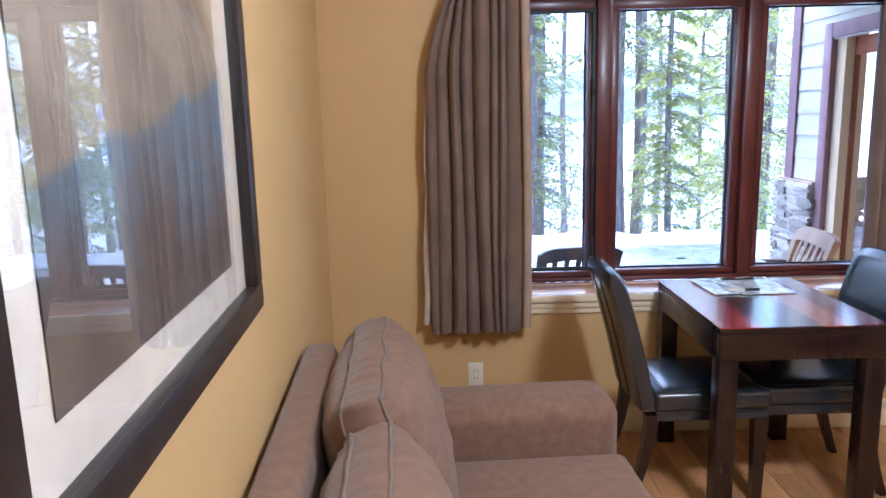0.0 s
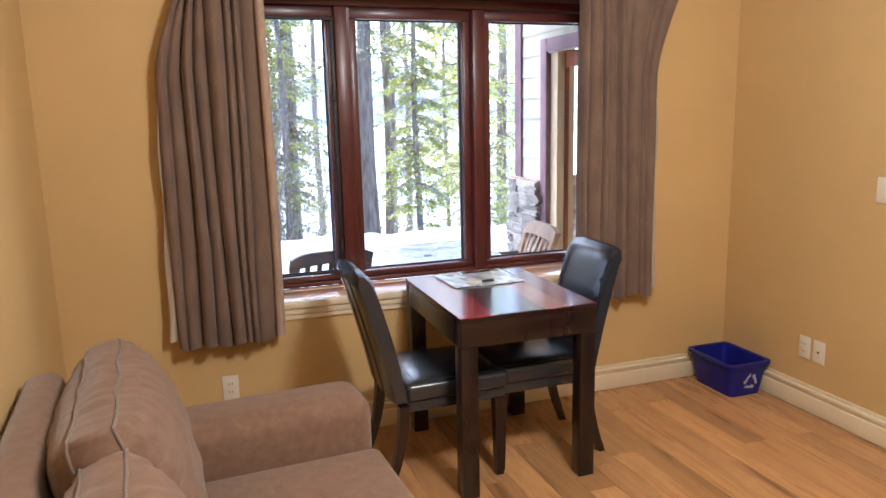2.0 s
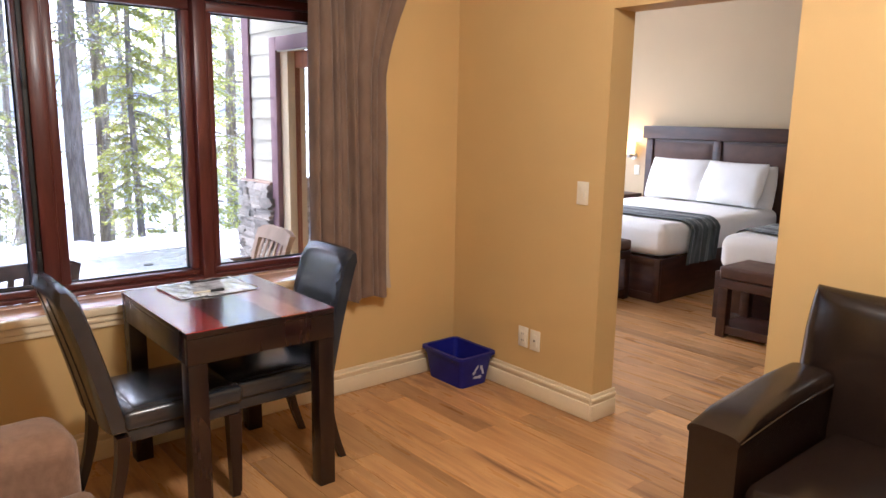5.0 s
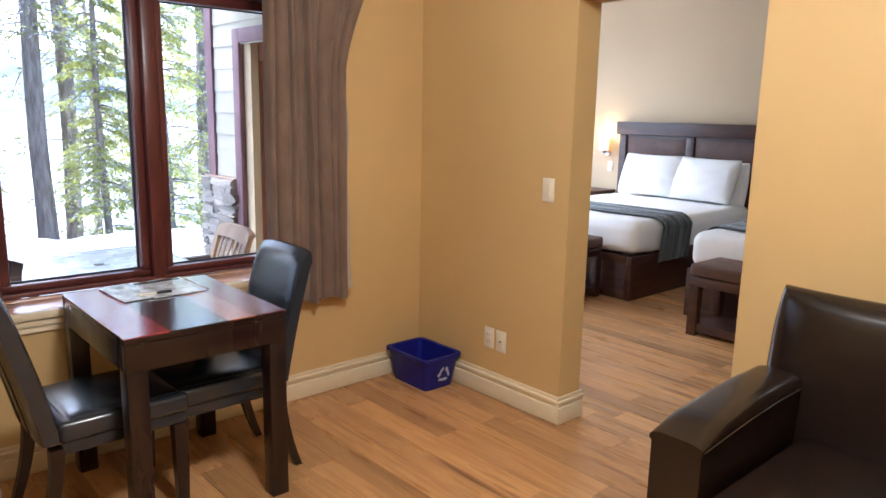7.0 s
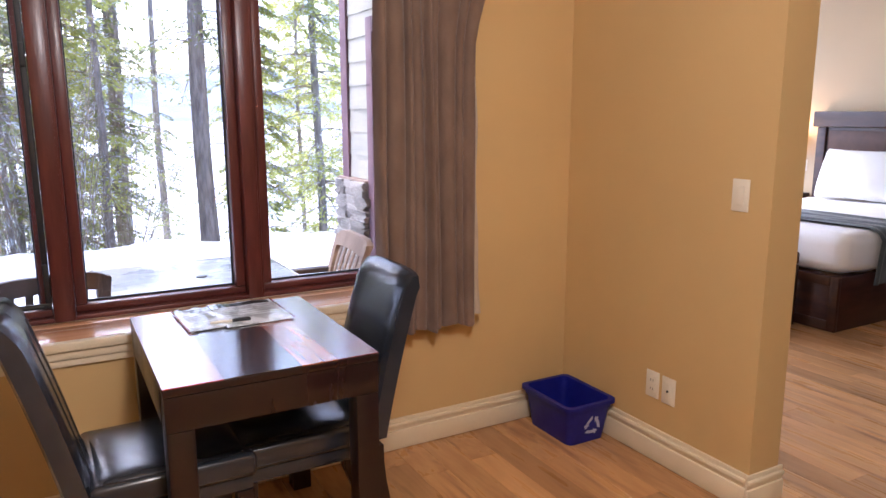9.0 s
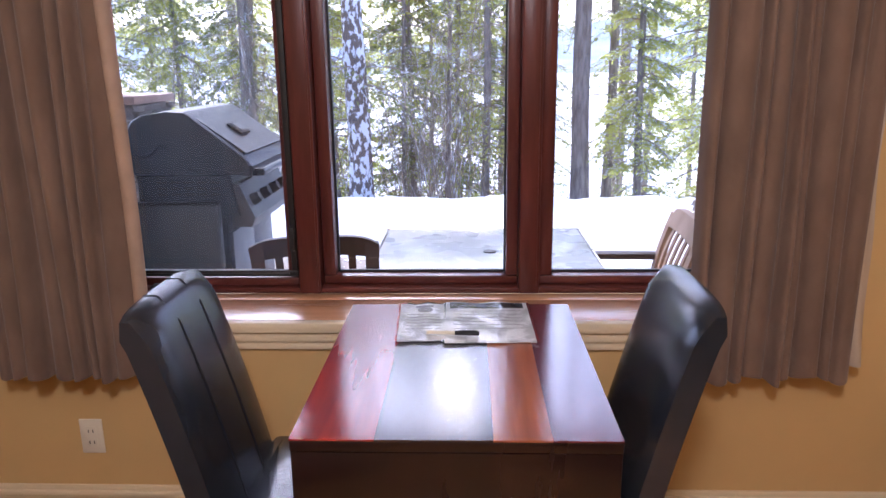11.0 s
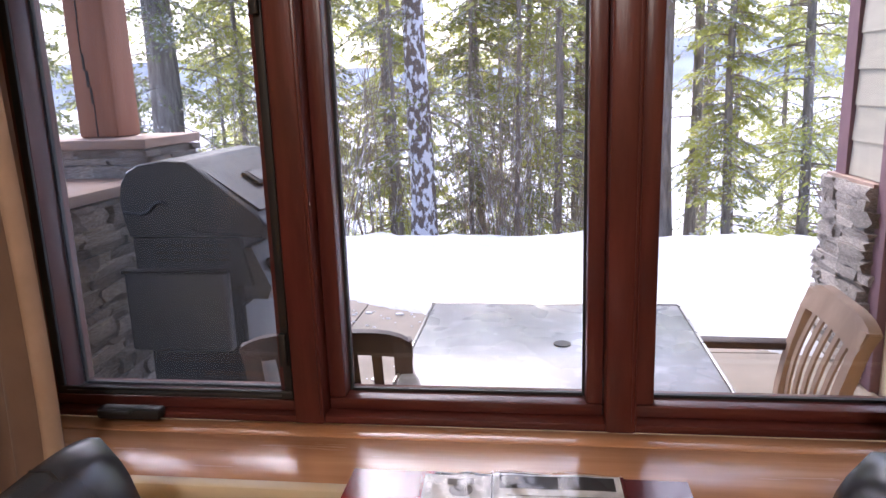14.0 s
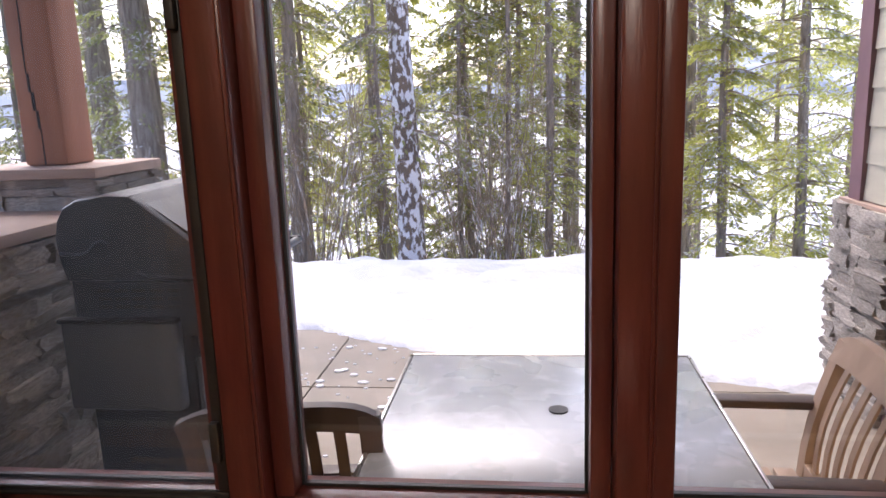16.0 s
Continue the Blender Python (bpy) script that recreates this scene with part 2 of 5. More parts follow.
def foliage(name, c1, c2, glow):
    """Leaves that let daylight through."""
    m = mat(name, c1, c2, 1.3, 0.55, bump=0, spec=0.25)
    t = m.node_tree
    tr = t.nodes.new("ShaderNodeBsdfTranslucent")
    tr.inputs["Color"].default_value = (*glow, 1)
    mix = t.nodes.new("ShaderNodeMixShader")
    mix.inputs[0].default_value = 0.6
    t.links.new(t.nodes["Principled BSDF"].outputs[0], mix.inputs[1])
    t.links.new(tr.outputs[0], mix.inputs[2])
    t.links.new(mix.outputs[0], t.nodes["Material Output"].inputs["Surface"])
    return m


NEEDLE = foliage("cedar_foliage", (0.34, 0.33, 0.10), (0.24, 0.25, 0.08), (0.62, 0.64, 0.20))
NEEDLE2 = foliage("dark_fir_needles", (0.18, 0.19, 0.09), (0.12, 0.135, 0.065), (0.40, 0.42, 0.17))
TWIG = mat("snow_dusted_twig", (0.27, 0.21, 0.15), (0.72, 0.73, 0.74), 6, 0.9, bump=0, contrast=(0.52, 0.68))
# the haze of distance is put into the hills' pale blue-grey
HILL = mat("hazed_wooded_hill", (0.25, 0.28, 0.33), (0.36, 0.40, 0.45), 0.012, 0.95, bump=0, contrast=(0.4, 0.6), c3=(0.62, 0.66, 0.72), c3scale=0.004, c3range=(0.55, 0.62), spec=0.0)
# white and grey patches put the plastic sleeves' glare into the paper
PAPERW = mat("white_paper_with_glare", (0.80, 0.81, 0.83), (0.52, 0.53, 0.55), 17, 0.4, bump=0, coat=0.6, contrast=(0.45, 0.57))
INK = mat("grey_print", (0.30, 0.30, 0.32), None, 10, 0.6, bump=0)


# ---- building helpers ----
def box(bm, x0, x1, y0, y1, z0, z1, r=0.0, seg=2, m=None):
    """A box between the corners, its edges rounded by r."""
    mx = Matrix.Translation(((x0 + x1) / 2, (y0 + y1) / 2, (z0 + z1) / 2)) @ Matrix.Diagonal((abs(x1 - x0), abs(y1 - y0), abs(z1 - z0), 1))
    vs = bmesh.ops.create_cube(bm, size=1, matrix=mx)["verts"]
    if r > 0:
        es = list({e for v in vs for e in v.link_edges})
        vs = [v for v in bmesh.ops.bevel(bm, geom=es, offset=r, segments=seg, affect="EDGES", profile=0.5)["verts"]]
    if m is not None:
        bmesh.ops.transform(bm, matrix=m, verts=vs)
    return vs


def cyl(bm, p, q, r0, r1=None, n=12, caps=True):
    """A tapered round bar from p to q."""
    p, q = Vector(p), Vector(q)
    d = q - p
    m = Matrix.Translation((p + q) / 2) @ d.to_track_quat("Z", "Y").to_matrix().to_4x4()
    return bmesh.ops.create_cone(bm, cap_ends=caps, segments=n, radius1=r0, radius2=r0 if r1 is None else r1, depth=d.length, matrix=m)["verts"]


def grid(bm, fn, nu, nv, close_u=False):
    """A sheet of nu x nv cells, its points given by fn(u, v), u and v from 0 to 1."""
    rows = [[bm.verts.new(fn(i / nu, j / nv)) for i in range(nu if close_u else nu + 1)] for j in range(nv + 1)]
    for j in range(nv):
        for i in range(nu):
            k = (i + 1) % nu if close_u else i + 1
            bm.faces.new((rows[j][i], rows[j][k], rows[j + 1][k], rows[j + 1][i]))
    return rows


def mesh_of(name, bm, material, angle=40):
    me = bpy.data.meshes.new(name)
    bmesh.ops.recalc_face_normals(bm, faces=bm.faces)
    bm.to_mesh(me)
    bm.free()
    me.materials.append(material)
    me.polygons.foreach_set("use_smooth", [True] * len(me.polygons))
    me.set_sharp_from_angle(angle=radians(angle))
    return me


def part(name, bm, material, parent, label="", angle=40):
    """Links a bmesh, given in world places, as one mesh under a thing or a part."""
    ob = new(name, mesh_of(name, bm, material, angle))
    ob.parent = parent
    if parent.type == "EMPTY":
        ob.matrix_parent_inverse = parent.matrix_basis.inverted()
    return tagged(ob, label)


def thing(name, at, label, category, group="", kind=""):
    ob = new(name)
    ob.empty_display_size = 0.1
    ob.matrix_basis = Matrix.Translation(at)
    return tagged(ob, label, category, group, kind)


def solid(name, bm, material, label="", category="", group="", kind="", angle=40):
    """A thing that is one mesh."""
    return tagged(new(name, mesh_of(name, bm, material, angle)), label, category, group, kind)


def structure(name, material, label, *boxes):
    bm = bmesh.new()
    for b in boxes:
        box(bm, *b)
    return solid(name, bm, material, label, kind="structure")


def bx(*a, **k):
    bm = bmesh.new()
    box(bm, *a, **k)
    return bm


# ---- the rooms ----
XL, XR, YW, YB, H = -1.99, 1.488, -0.345, -5.3, 2.75      # living room
XR2 = 1.652                                               # bedroom side of the shared wall
BX, BYN, BYS = 6.07, 2.53, -3.9                           # bedroom
WX0, WX1, WZ0, WZ1 = -1.40, 0.80, 0.68, 2.14            # window opening
OY0, OY1, OZ = -2.30, -1.438, 2.04                        # opening to the bedroom
WEXT = 0.09

structure("wall_north", WALL, "tan painted wall with the picture window",
          (XL - 0.15, WX0, YW, WEXT, -0.12, H), (WX1, XR, YW, WEXT, -0.12, H),
          (WX0, WX1, YW, WEXT, -0.12, WZ0 - 0.03), (WX0, WX1, YW, WEXT, WZ1, H))
WEST = Matrix.Translation((XL, YW, 0)) @ pose(0, 0, 0, 0, 0, 3.9) @ Matrix.Translation((-XL, -YW, 0))   # the west wall stands a little out of square
structure("wall_west", WALL, "tan painted wall behind the sofa", (XL - 0.15, XL, YB - 0.1, YW, 0, H)).matrix_basis = WEST
structure("wall_south", WALL, "tan painted wall at the back of the room", (XL - 0.15, XR2, YB - 0.15, YB, 0, H))
structure("wall_east", WALL, "tan painted wall with the opening to the bedroom",
          (XR, XR2, OY1, YW, 0, H), (XR, XR2, YB, OY0, 0, H), (XR, XR2, OY0, OY1, OZ, H))
structure("ceiling", CEIL, "white textured ceiling", (XL - 0.15, XR2, YB - 0.15, WEXT, H, H + 0.15))
structure("ceiling_bedroom", CEIL, "white ceiling of the bedroom", (XR2, BX + 0.15, BYS - 0.15, BYN + 0.15, 3.2, 3.35))
structure("wall_bedroom_east", BEDWALL, "cream painted wall behind the beds", (BX, BX + 0.15, BYS, BYN, 0, 3.2))
structure("wall_bedroom_south", BEDWALL, "cream painted bedroom wall", (XR2, BX + 0.15, BYS - 0.15, BYS, 0, 3.2))
# opening assumed from the bright bedroom, made wide to let more daylight in
structure("wall_bedroom_north", BEDWALL, "cream painted bedroom wall with an assumed wide window, out of view",
          (1.665, 1.9, BYN, BYN + 0.15, -0.12, 3.2), (5.5, BX + 0.15, BYN, BYN + 0.15, -0.12, 3.2), (1.9, 5.5, BYN, BYN + 0.15, -0.12, 0.3), (1.9, 5.5, BYN, BYN + 0.15, 2.7, 3.2))
structure("wall_bedroom_west", BEDWALL, "cream painted bedroom wall with a patio door",
          (1.51, XR2 + 0.02, WEXT, 0.88, -0.12, 3.2), (1.51, XR2 + 0.02, 1.79, BYN, -0.12, 3.2), (1.51, XR2 + 0.02, 0.88, 1.79, 2.06, 3.2),
          (1.51, XR2 + 0.02, 0.88, 1.79, -0.12, -0.02), (XR2 - 0.06, XR2 + 0.004, BYS, WEXT, H + 0.15, 3.2))

# area lamp added in the bedroom's unseen window, standing in for sky light
day = bpy.data.lights.new("bedroom_daylight_fill", "AREA")
day.shape, day.size, day.size_y = "RECTANGLE", 3.4, 2.3
day.energy, day.color = 9, (0.93, 0.97, 1.0)
day_ob = new("bedroom_daylight_fill", day)
day_ob.matrix_basis = look((3.7, BYN + 0.02, 1.5), (3.7, BYN - 3, 1.2))
structure("subfloor", JOINT, "dark gaps under the floor boards", (XL - 0.15, XR2, YB, YW + 0.05, -0.12, -0.012), (XR2, BX, BYS, BYN, -0.12, -0.012))


def moulding(name, label, p, q, side, runs, material=TRIM):
    """A skirting of stepped profile from p to q in plan; side is the unit way out of the wall; runs are (depth, z0, z1)."""
    bm = bmesh.new()
    (ax, ay), (bx_, by), (sx, sy) = p, q, side
    for d, z0, z1 in runs:
        xs = sorted((ax, bx_)) if sx == 0 else sorted((ax, ax + sx * d))
        ys = sorted((ay, by)) if sy == 0 else sorted((ay, ay + sy * d))
        box(bm, xs[0], xs[1], ys[0], ys[1], z0, z1, r=min(d, z1 - z0) * 0.3)
    return solid(name, bm, material, label, kind="structure")


SKIRT = ((0.018, 0.002, 0.090), (0.010, 0.088, 0.108), (0.020, 0.106, 0.126), (0.009, 0.124, 0.144))
moulding("baseboard", "cream moulded baseboard under the window", (XL, YW), (XR, YW), (0, -1), SKIRT)
moulding("baseboard", "cream moulded baseboard beside the opening", (XR, YW - 0.02), (XR, OY1), (-1, 0), SKIRT)
moulding("baseboard", "cream moulded baseboard on the opening's jamb", (XR - 0.019, OY1), (XR2 + 0.019, OY1), (0, -1), SKIRT)
moulding("baseboard", "cream moulded baseboard behind the sofa", (XL, YW - 0.03), (XL, YB), (1, 0), SKIRT).matrix_basis = WEST
moulding("baseboard", "cream moulded baseboard behind the armchair", (XR, OY0), (XR, YB), (-1, 0), SKIRT)
moulding("baseboard", "cream moulded baseboard on the opening's jamb", (XR - 0.019, OY0), (XR2 + 0.019, OY0), (0, 1), SKIRT)
moulding("baseboard", "cream moulded baseboard behind the beds", (BX, BYS), (BX, BYN), (-1, 0), SKIRT)


# ---- picture window ----
def window():
    w = thing("window_1", (-0.27, -0.03, WZ0), "mahogany picture window with three panes", "window", kind="structure")
    yi, yo = -0.09, 0.06
    # outer frame and the two mullions
    part("frame_top", bx(WX0, WX1, yi, yo, 2.07, WZ1, r=0.006), MAHOG_H, w)
    part("frame_bottom", bx(WX0, WX1, yi, yo, 0.694, 0.714, r=0.006), MAHOG_H, w)
    part("frame_side", bx(WX0, WX0 + 0.05, yi, yo, 0.716, 2.068, r=0.006), MAHOG, w)
    part("frame_side", bx(WX1 - 0.05, WX1, yi, yo, 0.716, 2.068, r=0.006), MAHOG, w)
    for x0, x1 in ((-0.700, -0.626), (0.018, 0.086)):
        bm = bx(x0, x1, yi - 0.006, yo, 0.694, 2.068, r=0.008)
        for gx in (x1 - 0.012, x1 - 0.004):
            box(bm, gx, gx + 0.003, yi - 0.0095, yi, 0.72, 2.06)
        part("mullion", bm, MAHOG, w)
    # sashes: (outer x0, x1, glass x0, x1, face)
    for x0, x1, g0, g1, f in ((-1.348, -0.702, -1.290, -0.738, -0.072), (-0.624, 0.016, -0.584, -0.022, -0.055), (0.088, 0.748, 0.128, 0.705, -0.055)):
        sash = part("sash", bx(x0, x1, f, 0.04, 0.716, 0.744, r=0.005), MAHOG_H, w)
        part("top_rail", bx(x0, x1, f, 0.04, 2.016, 2.066, r=0.005), MAHOG_H, sash)
        part("stile", bx(x0, g0, f, 0.04, 0.746, 2.014, r=0.005), MAHOG, sash)
        part("stile", bx(g1, x1, f, 0.04, 0.746, 2.014, r=0.005), MAHOG, sash)
        bm = bmesh.new()
        for a in ((g0 - 0.001, g0 + 0.006, 0.746, 2.014), (g1 - 0.006, g1 + 0.001, 0.746, 2.014), (g0 + 0.006, g1 - 0.006, 0.743, 0.751), (g0 + 0.006, g1 - 0.006, 2.010, 2.017)):
            box(bm, a[0], a[1], -0.007, 0.007, a[2], a[3])
        part("gasket", bm, BLACKRUB, sash, "thin black glazing gasket")
        pane = part("pane", bx(g0 + 0.002, g1 - 0.002, -0.003, 0.003, 0.746, 2.014), GLASS, sash, "clear glass pane")
        pane.visible_shadow = False
    # black screen frame of the casement, its crank and latches
    bm = bmesh.new()
    for a in ((-1.306, -1.286, 0.772, 2.000), (-0.722, -0.702, 0.772, 2.000), (-1.306, -0.702, 0.752, 0.772), (-1.306, -0.702, 2.000, 2.016)):
        box(bm, a[0], a[1], -0.088, -0.077, a[2], a[3], r=0.003)
    part("screen_frame", bm, BLACKRUB, w, "black insect screen frame")
    part("insect_screen", bx(-1.288, -0.720, -0.0835, -0.0825, 0.770, 2.002), MESH, w, "fine grey insect screen mesh")
    part("screen_rail", bx(-1.28, -0.73, -0.092, -0.086, 0.760, 0.765), GRILLST, w, "bright metal screen rail")
    bm = bx(-1.185, -1.025, -0.128, -0.088, 0.706, 0.732, r=0.008)
    box(bm, -1.175, -1.09, -0.140, -0.122, 0.722, 0.734, r=0.005)
    part("crank_handle", bm, BLACKRUB, w, "dark metal folding crank handle")
    part("latch", bx(-0.722, -0.704, -0.105, -0.088, 0.84, 0.92, r=0.004), BLACKRUB, w, "black casement latch")
    part("latch", bx(-0.722, -0.704, -0.105, -0.088, 1.62, 1.70, r=0.004), BLACKRUB, w, "black casement latch")
    return w


window()
# deep reveal and sill
structure("window_head_trim", MAHOG_H, "mahogany head trim over the window", (WX0, WX1, YW + 0.01, -0.092, 2.11, 2.138))
structure("window_reveal", WALL, "tan plaster reveal beside the window", (WX0 - 0.004, WX0 + 0.012, YW + 0.002, -0.092, 0.70, 2.11), (WX1 - 0.012, WX1 + 0.004, YW + 0.002, -0.092, 0.70, 2.11))
bm = bmesh.new()
for y0, y1 in ((-0.355, -0.152), (-0.149, -0.088)):
    box(bm, WX0 - 0.03, WX1 + 0.03, y0, y1, 0.667, 0.694, r=0.004)
solid("window_sill", bm, SILLW, "glossy honey fir window sill", kind="structure")
bm = bmesh.new()
box(bm, WX0 - 0.05, WX1 + 0.05, -0.378, -0.345, 0.664, 0.697, r=0.006)
box(bm, WX0 - 0.03, WX1 + 0.03, -0.366, -0.345, 0.632, 0.662, r=0.006)
box(bm, WX0 - 0.03, WX1 + 0.03, -0.358, -0.345, 0.606, 0.631, r=0.004)
solid("window_apron", bm, TRIM, "cream moulded nosing and apron under the sill", kind="structure")


# ---- curtains ----
def curtain(x0, x1, lining_left, label, seed):
    rnd = random.Random(seed)
    zb, zt = 0.55, 2.62
    w = x1 - x0
    n = max(7, round(w / 0.052))
    cuts = [0.0]
    for _ in range(n):
        cuts.append(cuts[-1] + rnd.uniform(0.55, 1.6))
    cuts = [q / cuts[-1] for q in cuts]
    depth = [rnd.uniform(0.5, 1.25) for _ in range(n + 1)]
    c = thing("curtain", ((x0 + x1) / 2, -0.41, zb), label, "curtain", "curtains at the window")

    def wave(u, v, off):
        uu = min(1, max(0, u + 0.018 * math.sin(3.0 * v + 6 * u + seed) * (1 - abs(2 * u - 1))))
        i = max(k for k in range(n) if cuts[k] <= uu + 1e-9)
        a = (uu - cuts[i]) / (cuts[i + 1] - cuts[i])
        # broad flat fronts between narrow deep creases, gathered tighter towards the heading
        front = abs(math.sin(math.pi * a)) ** (0.24 + 0.22 * v)
        y = -0.385 - 0.080 * depth[i] * (0.75 + 0.25 * (1 - v)) * front + 0.010 * math.sin(2.2 * v + 11 * u + seed) + off
        # the heading is wider and returns to the wall
        flare = min(2.2, max(0.0, (zb + (zt - zb) * v - 1.72) / 0.3)) ** 1.4
        xx = x0 + w * u + (0.09 * flare) * (1 if (u > 0.5) != lining_left else -1) * (abs(u - 0.5) * 2 if ((u > 0.5) != lining_left) else 0)
        xx += 0.006 * math.sin(7 * v + 9 * u + seed) * (1 - v)
        z = zb + (zt - zb) * v + 0.010 * math.sin(u * 17 + seed) * (1 - v)
        return (xx, y, z)

    bm = bmesh.new()
    nu, nv = n * 16, 26
    grid(bm, lambda u, v: wave(u, v, 0.0), nu, nv)
    part("cloth", bm, CURT, c, angle=180)
    ed = x0 - 0.034 if lining_left else x1 + 0.024
    bm = bmesh.new()
    s = -1 if lining_left else 1
    grid(bm, lambda u, v: (ed - s * 0.07 + s * (0.07 * u * (1 - 0.5 * v) + 0.004 * math.sin(14 * v + 3 * u)), -0.400 + 0.010 * math.sin(6 * u + 5 * v) - 0.018 * u, 0.585 + 1.02 * v), 8, 30)
    part("lining", bm, LINING, c, "cream lining turned out at the side", angle=180)
    if lining_left:
        bm = bmesh.new()
        grid(bm, lambda u, v: (x1 + 0.008 + 0.020 * math.sin(3.6 * u - 2.0) + 0.009 * math.sin(5 * v) * (1 - v), -0.425 - 0.022 * math.cos(3.6 * u - 2.0) + 0.008 * math.sin(9 * v), zb + 0.015 + 2.0 * v), 12, 24)
        part("inner_edge", bm, CURTEDGE, c, "pinkish hem turned out at the inner edge", angle=180)
    return c


curtain(-1.52, -1.085, True, "taupe pleated curtain with cream lining, drawn aside", 3)
curtain(0.475, 0.93, False, "taupe pleated curtain hanging straight beside the window", 8)
bm = bmesh.new()
cyl(bm, (-1.75, -0.40, 2.64), (1.25, -0.40, 2.64), 0.014)
for x in (-1.75, 1.25):
    bmesh.ops.create_uvsphere(bm, u_segments=12, v_segments=8, radius=0.028, matrix=Matrix.Translation((x, -0.40, 2.64)))
for x in (-1.65, 1.15):
    box(bm, x - 0.01, x + 0.01, -0.40, YW, 2.63, 2.65)
solid("curtain_rod", bm, BLACKRUB, "dark metal curtain rod above the window", "curtain rod")


# ---- dining table ----
def dining_table():
    x0, x1, y0, y1, zt = -0.470, 0.133, -1.165, -0.407, 0.766
    t = thing("dining_table", ((x0 + x1) / 2, (y0 + y1) / 2, 0), "espresso wooden table with coloured striped top", "table")
    lw = 0.074
    for x in (x0, x1 - lw):
        for y in (y0, y1 - lw):
            part("leg", bx(x + 0.002, x + lw - 0.002 if x > 0 else x + lw, y + 0.002, y + lw - 0.002, 0.0, 0.64, r=0.003), ESPRESSO, t)
    part("apron", bx(x0 + 0.0015, x1 - 0.0015, y0 + 0.0015, y0 + 0.03, 0.642, 0.739, r=0.002), ESPRESSO, t)
    part("apron", bx(x0 + 0.0015, x1 - 0.0015, y1 - 0.03, y1 - 0.0015, 0.642, 0.739, r=0.002), ESPRESSO, t)
    part("apron", bx(x0 + 0.0015, x0 + 0.03, y0 + 0.032, y1 - 0.032, 0.642, 0.739, r=0.002), ESPRESSO, t)
    part("apron", bx(x1 - 0.03, x1 - 0.0015, y0 + 0.032, y1 - 0.032, 0.642, 0.739, r=0.002), ESPRESSO, t)
    top = part("tabletop", bx(x0, x1, y0, y1, 0.741, zt - 0.003, r=0.003), ESPRESSO, t)
    for a, b, m, l in ((x0, -0.315, TOP_RED, "red stained stripe"), (-0.315, -0.100, TOP_BLACK, "black stained stripe"), (-0.100, 0.007, TOP_ORANGE, "amber stained stripe"), (0.007, x1, TOP_WINE, "wine red stained stripe")):
        part("stripe", bx(a + 0.0002, b - 0.0002, y0 + 0.001, y1 - 0.001, zt - 0.0035, zt), m, top, l)
    return t


dining_table()


# ---- parsons chairs ----
def parsons_chair(seams=True):
    """Built at the origin, facing +x."""
    c = thing("dining_chair", (0, 0, 0), "black leather dining chair with a tall padded back", "chair", "chairs at the table")
    hw = 0.203
    # padded back, leaning backwards and curving
    bm = bmesh.new()

    def back_pt(u, v, front):
        z = 0.40 + 0.548 * v
        lean = -0.045 - 0.115 * v - 0.03 * v * v
        half = hw - 0.010 * v
        y = (u - 0.5) * 2 * half
        edge = 1 - (abs(u - 0.5) * 2) ** 8 * 0.35
        topr = 1 - max(0, (v - 0.93) / 0.07) ** 2 * 0.5
        th = (0.040 if v < 1 else 0.03) * edge * topr
        z -= 0.014 * (abs(u - 0.5) * 2) ** 4 * (v > 0.9)
        return (lean + (th if front else -th), y, z)
    n, k = 14, 14
    f = grid(bm, lambda u, v: back_pt(u, v, True), n, k)
    b = grid(bm, lambda u, v: back_pt(u, v, False), n, k)
    for j in range(k):
        for i in (0, n):
            bm.faces.new((f[j][i], f[j + 1][i], b[j + 1][i], b[j][i]))
    for i in range(n):
        for j in (0, k):
            bm.faces.new((f[j][i], f[j][i + 1], b[j][i + 1], b[j][i]))
    back = part("backrest", bm, LEATHER, c, angle=60)
    bm = bmesh.new()
    for yy in (-0.07, 0.07) if seams else ():
        bm = bmesh.new()
        for s in (True, False):
            pts = [Vector(back_pt(0.5 + yy / 0.42, j / 10, s)) for j in range(11)]
            off = Vector((0.0006 if s else -0.0006, 0, 0))
            for p, q in zip(pts, pts[1:]):
                cyl(bm, p + off, q + off, 0.0022, n=6)
        cyl(bm, Vector(back_pt(0.5 + yy / 0.42, 1, True)), Vector(back_pt(0.5 + yy / 0.42, 1, False)), 0.0022, n=6)
        part("seam", bm, STITCH, back, "stitched black seam")
    # seat
    bm = bmesh.new()
    box(bm, -0.03, 0.425, -0.215, 0.215, 0.395, 0.472, r=0.022, seg=3)
    for v in bm.verts:
        if v.co.z > 0.46:
            v.co.z += 0.016 * max(0, 1 - ((v.co.x - 0.2) / 0.24) ** 2) * max(0, 1 - (v.co.y / 0.22) ** 2)
    seat = part("seat", bm, LEATHER, c, angle=60)
    part("seat_cushion", pillow_slab(-0.015, 0.415, -0.205, 0.205, 0.468, 0.018), LEATHER, seat, angle=80)
    part("seat_rail", bx(-0.02, 0.41, -0.205, 0.205, 0.355, 0.398, r=0.006), LEATHER, c)
    for y in (-0.185, 0.185):
        bm = bmesh.new()
        p = bmesh.ops.create_cube(bm, size=1)["verts"]
        for v in p:
            top = v.co.z > 0
            h = 0.024 if top else 0.016
            v.co = Vector(((0.385 if top else 0.385) + math.copysign(h, v.co.x), y + math.copysign(h, v.co.y), 0.356 if top else 0.0))
        part("leg", bm, ESPRESSO, c)
        bm = bmesh.new()
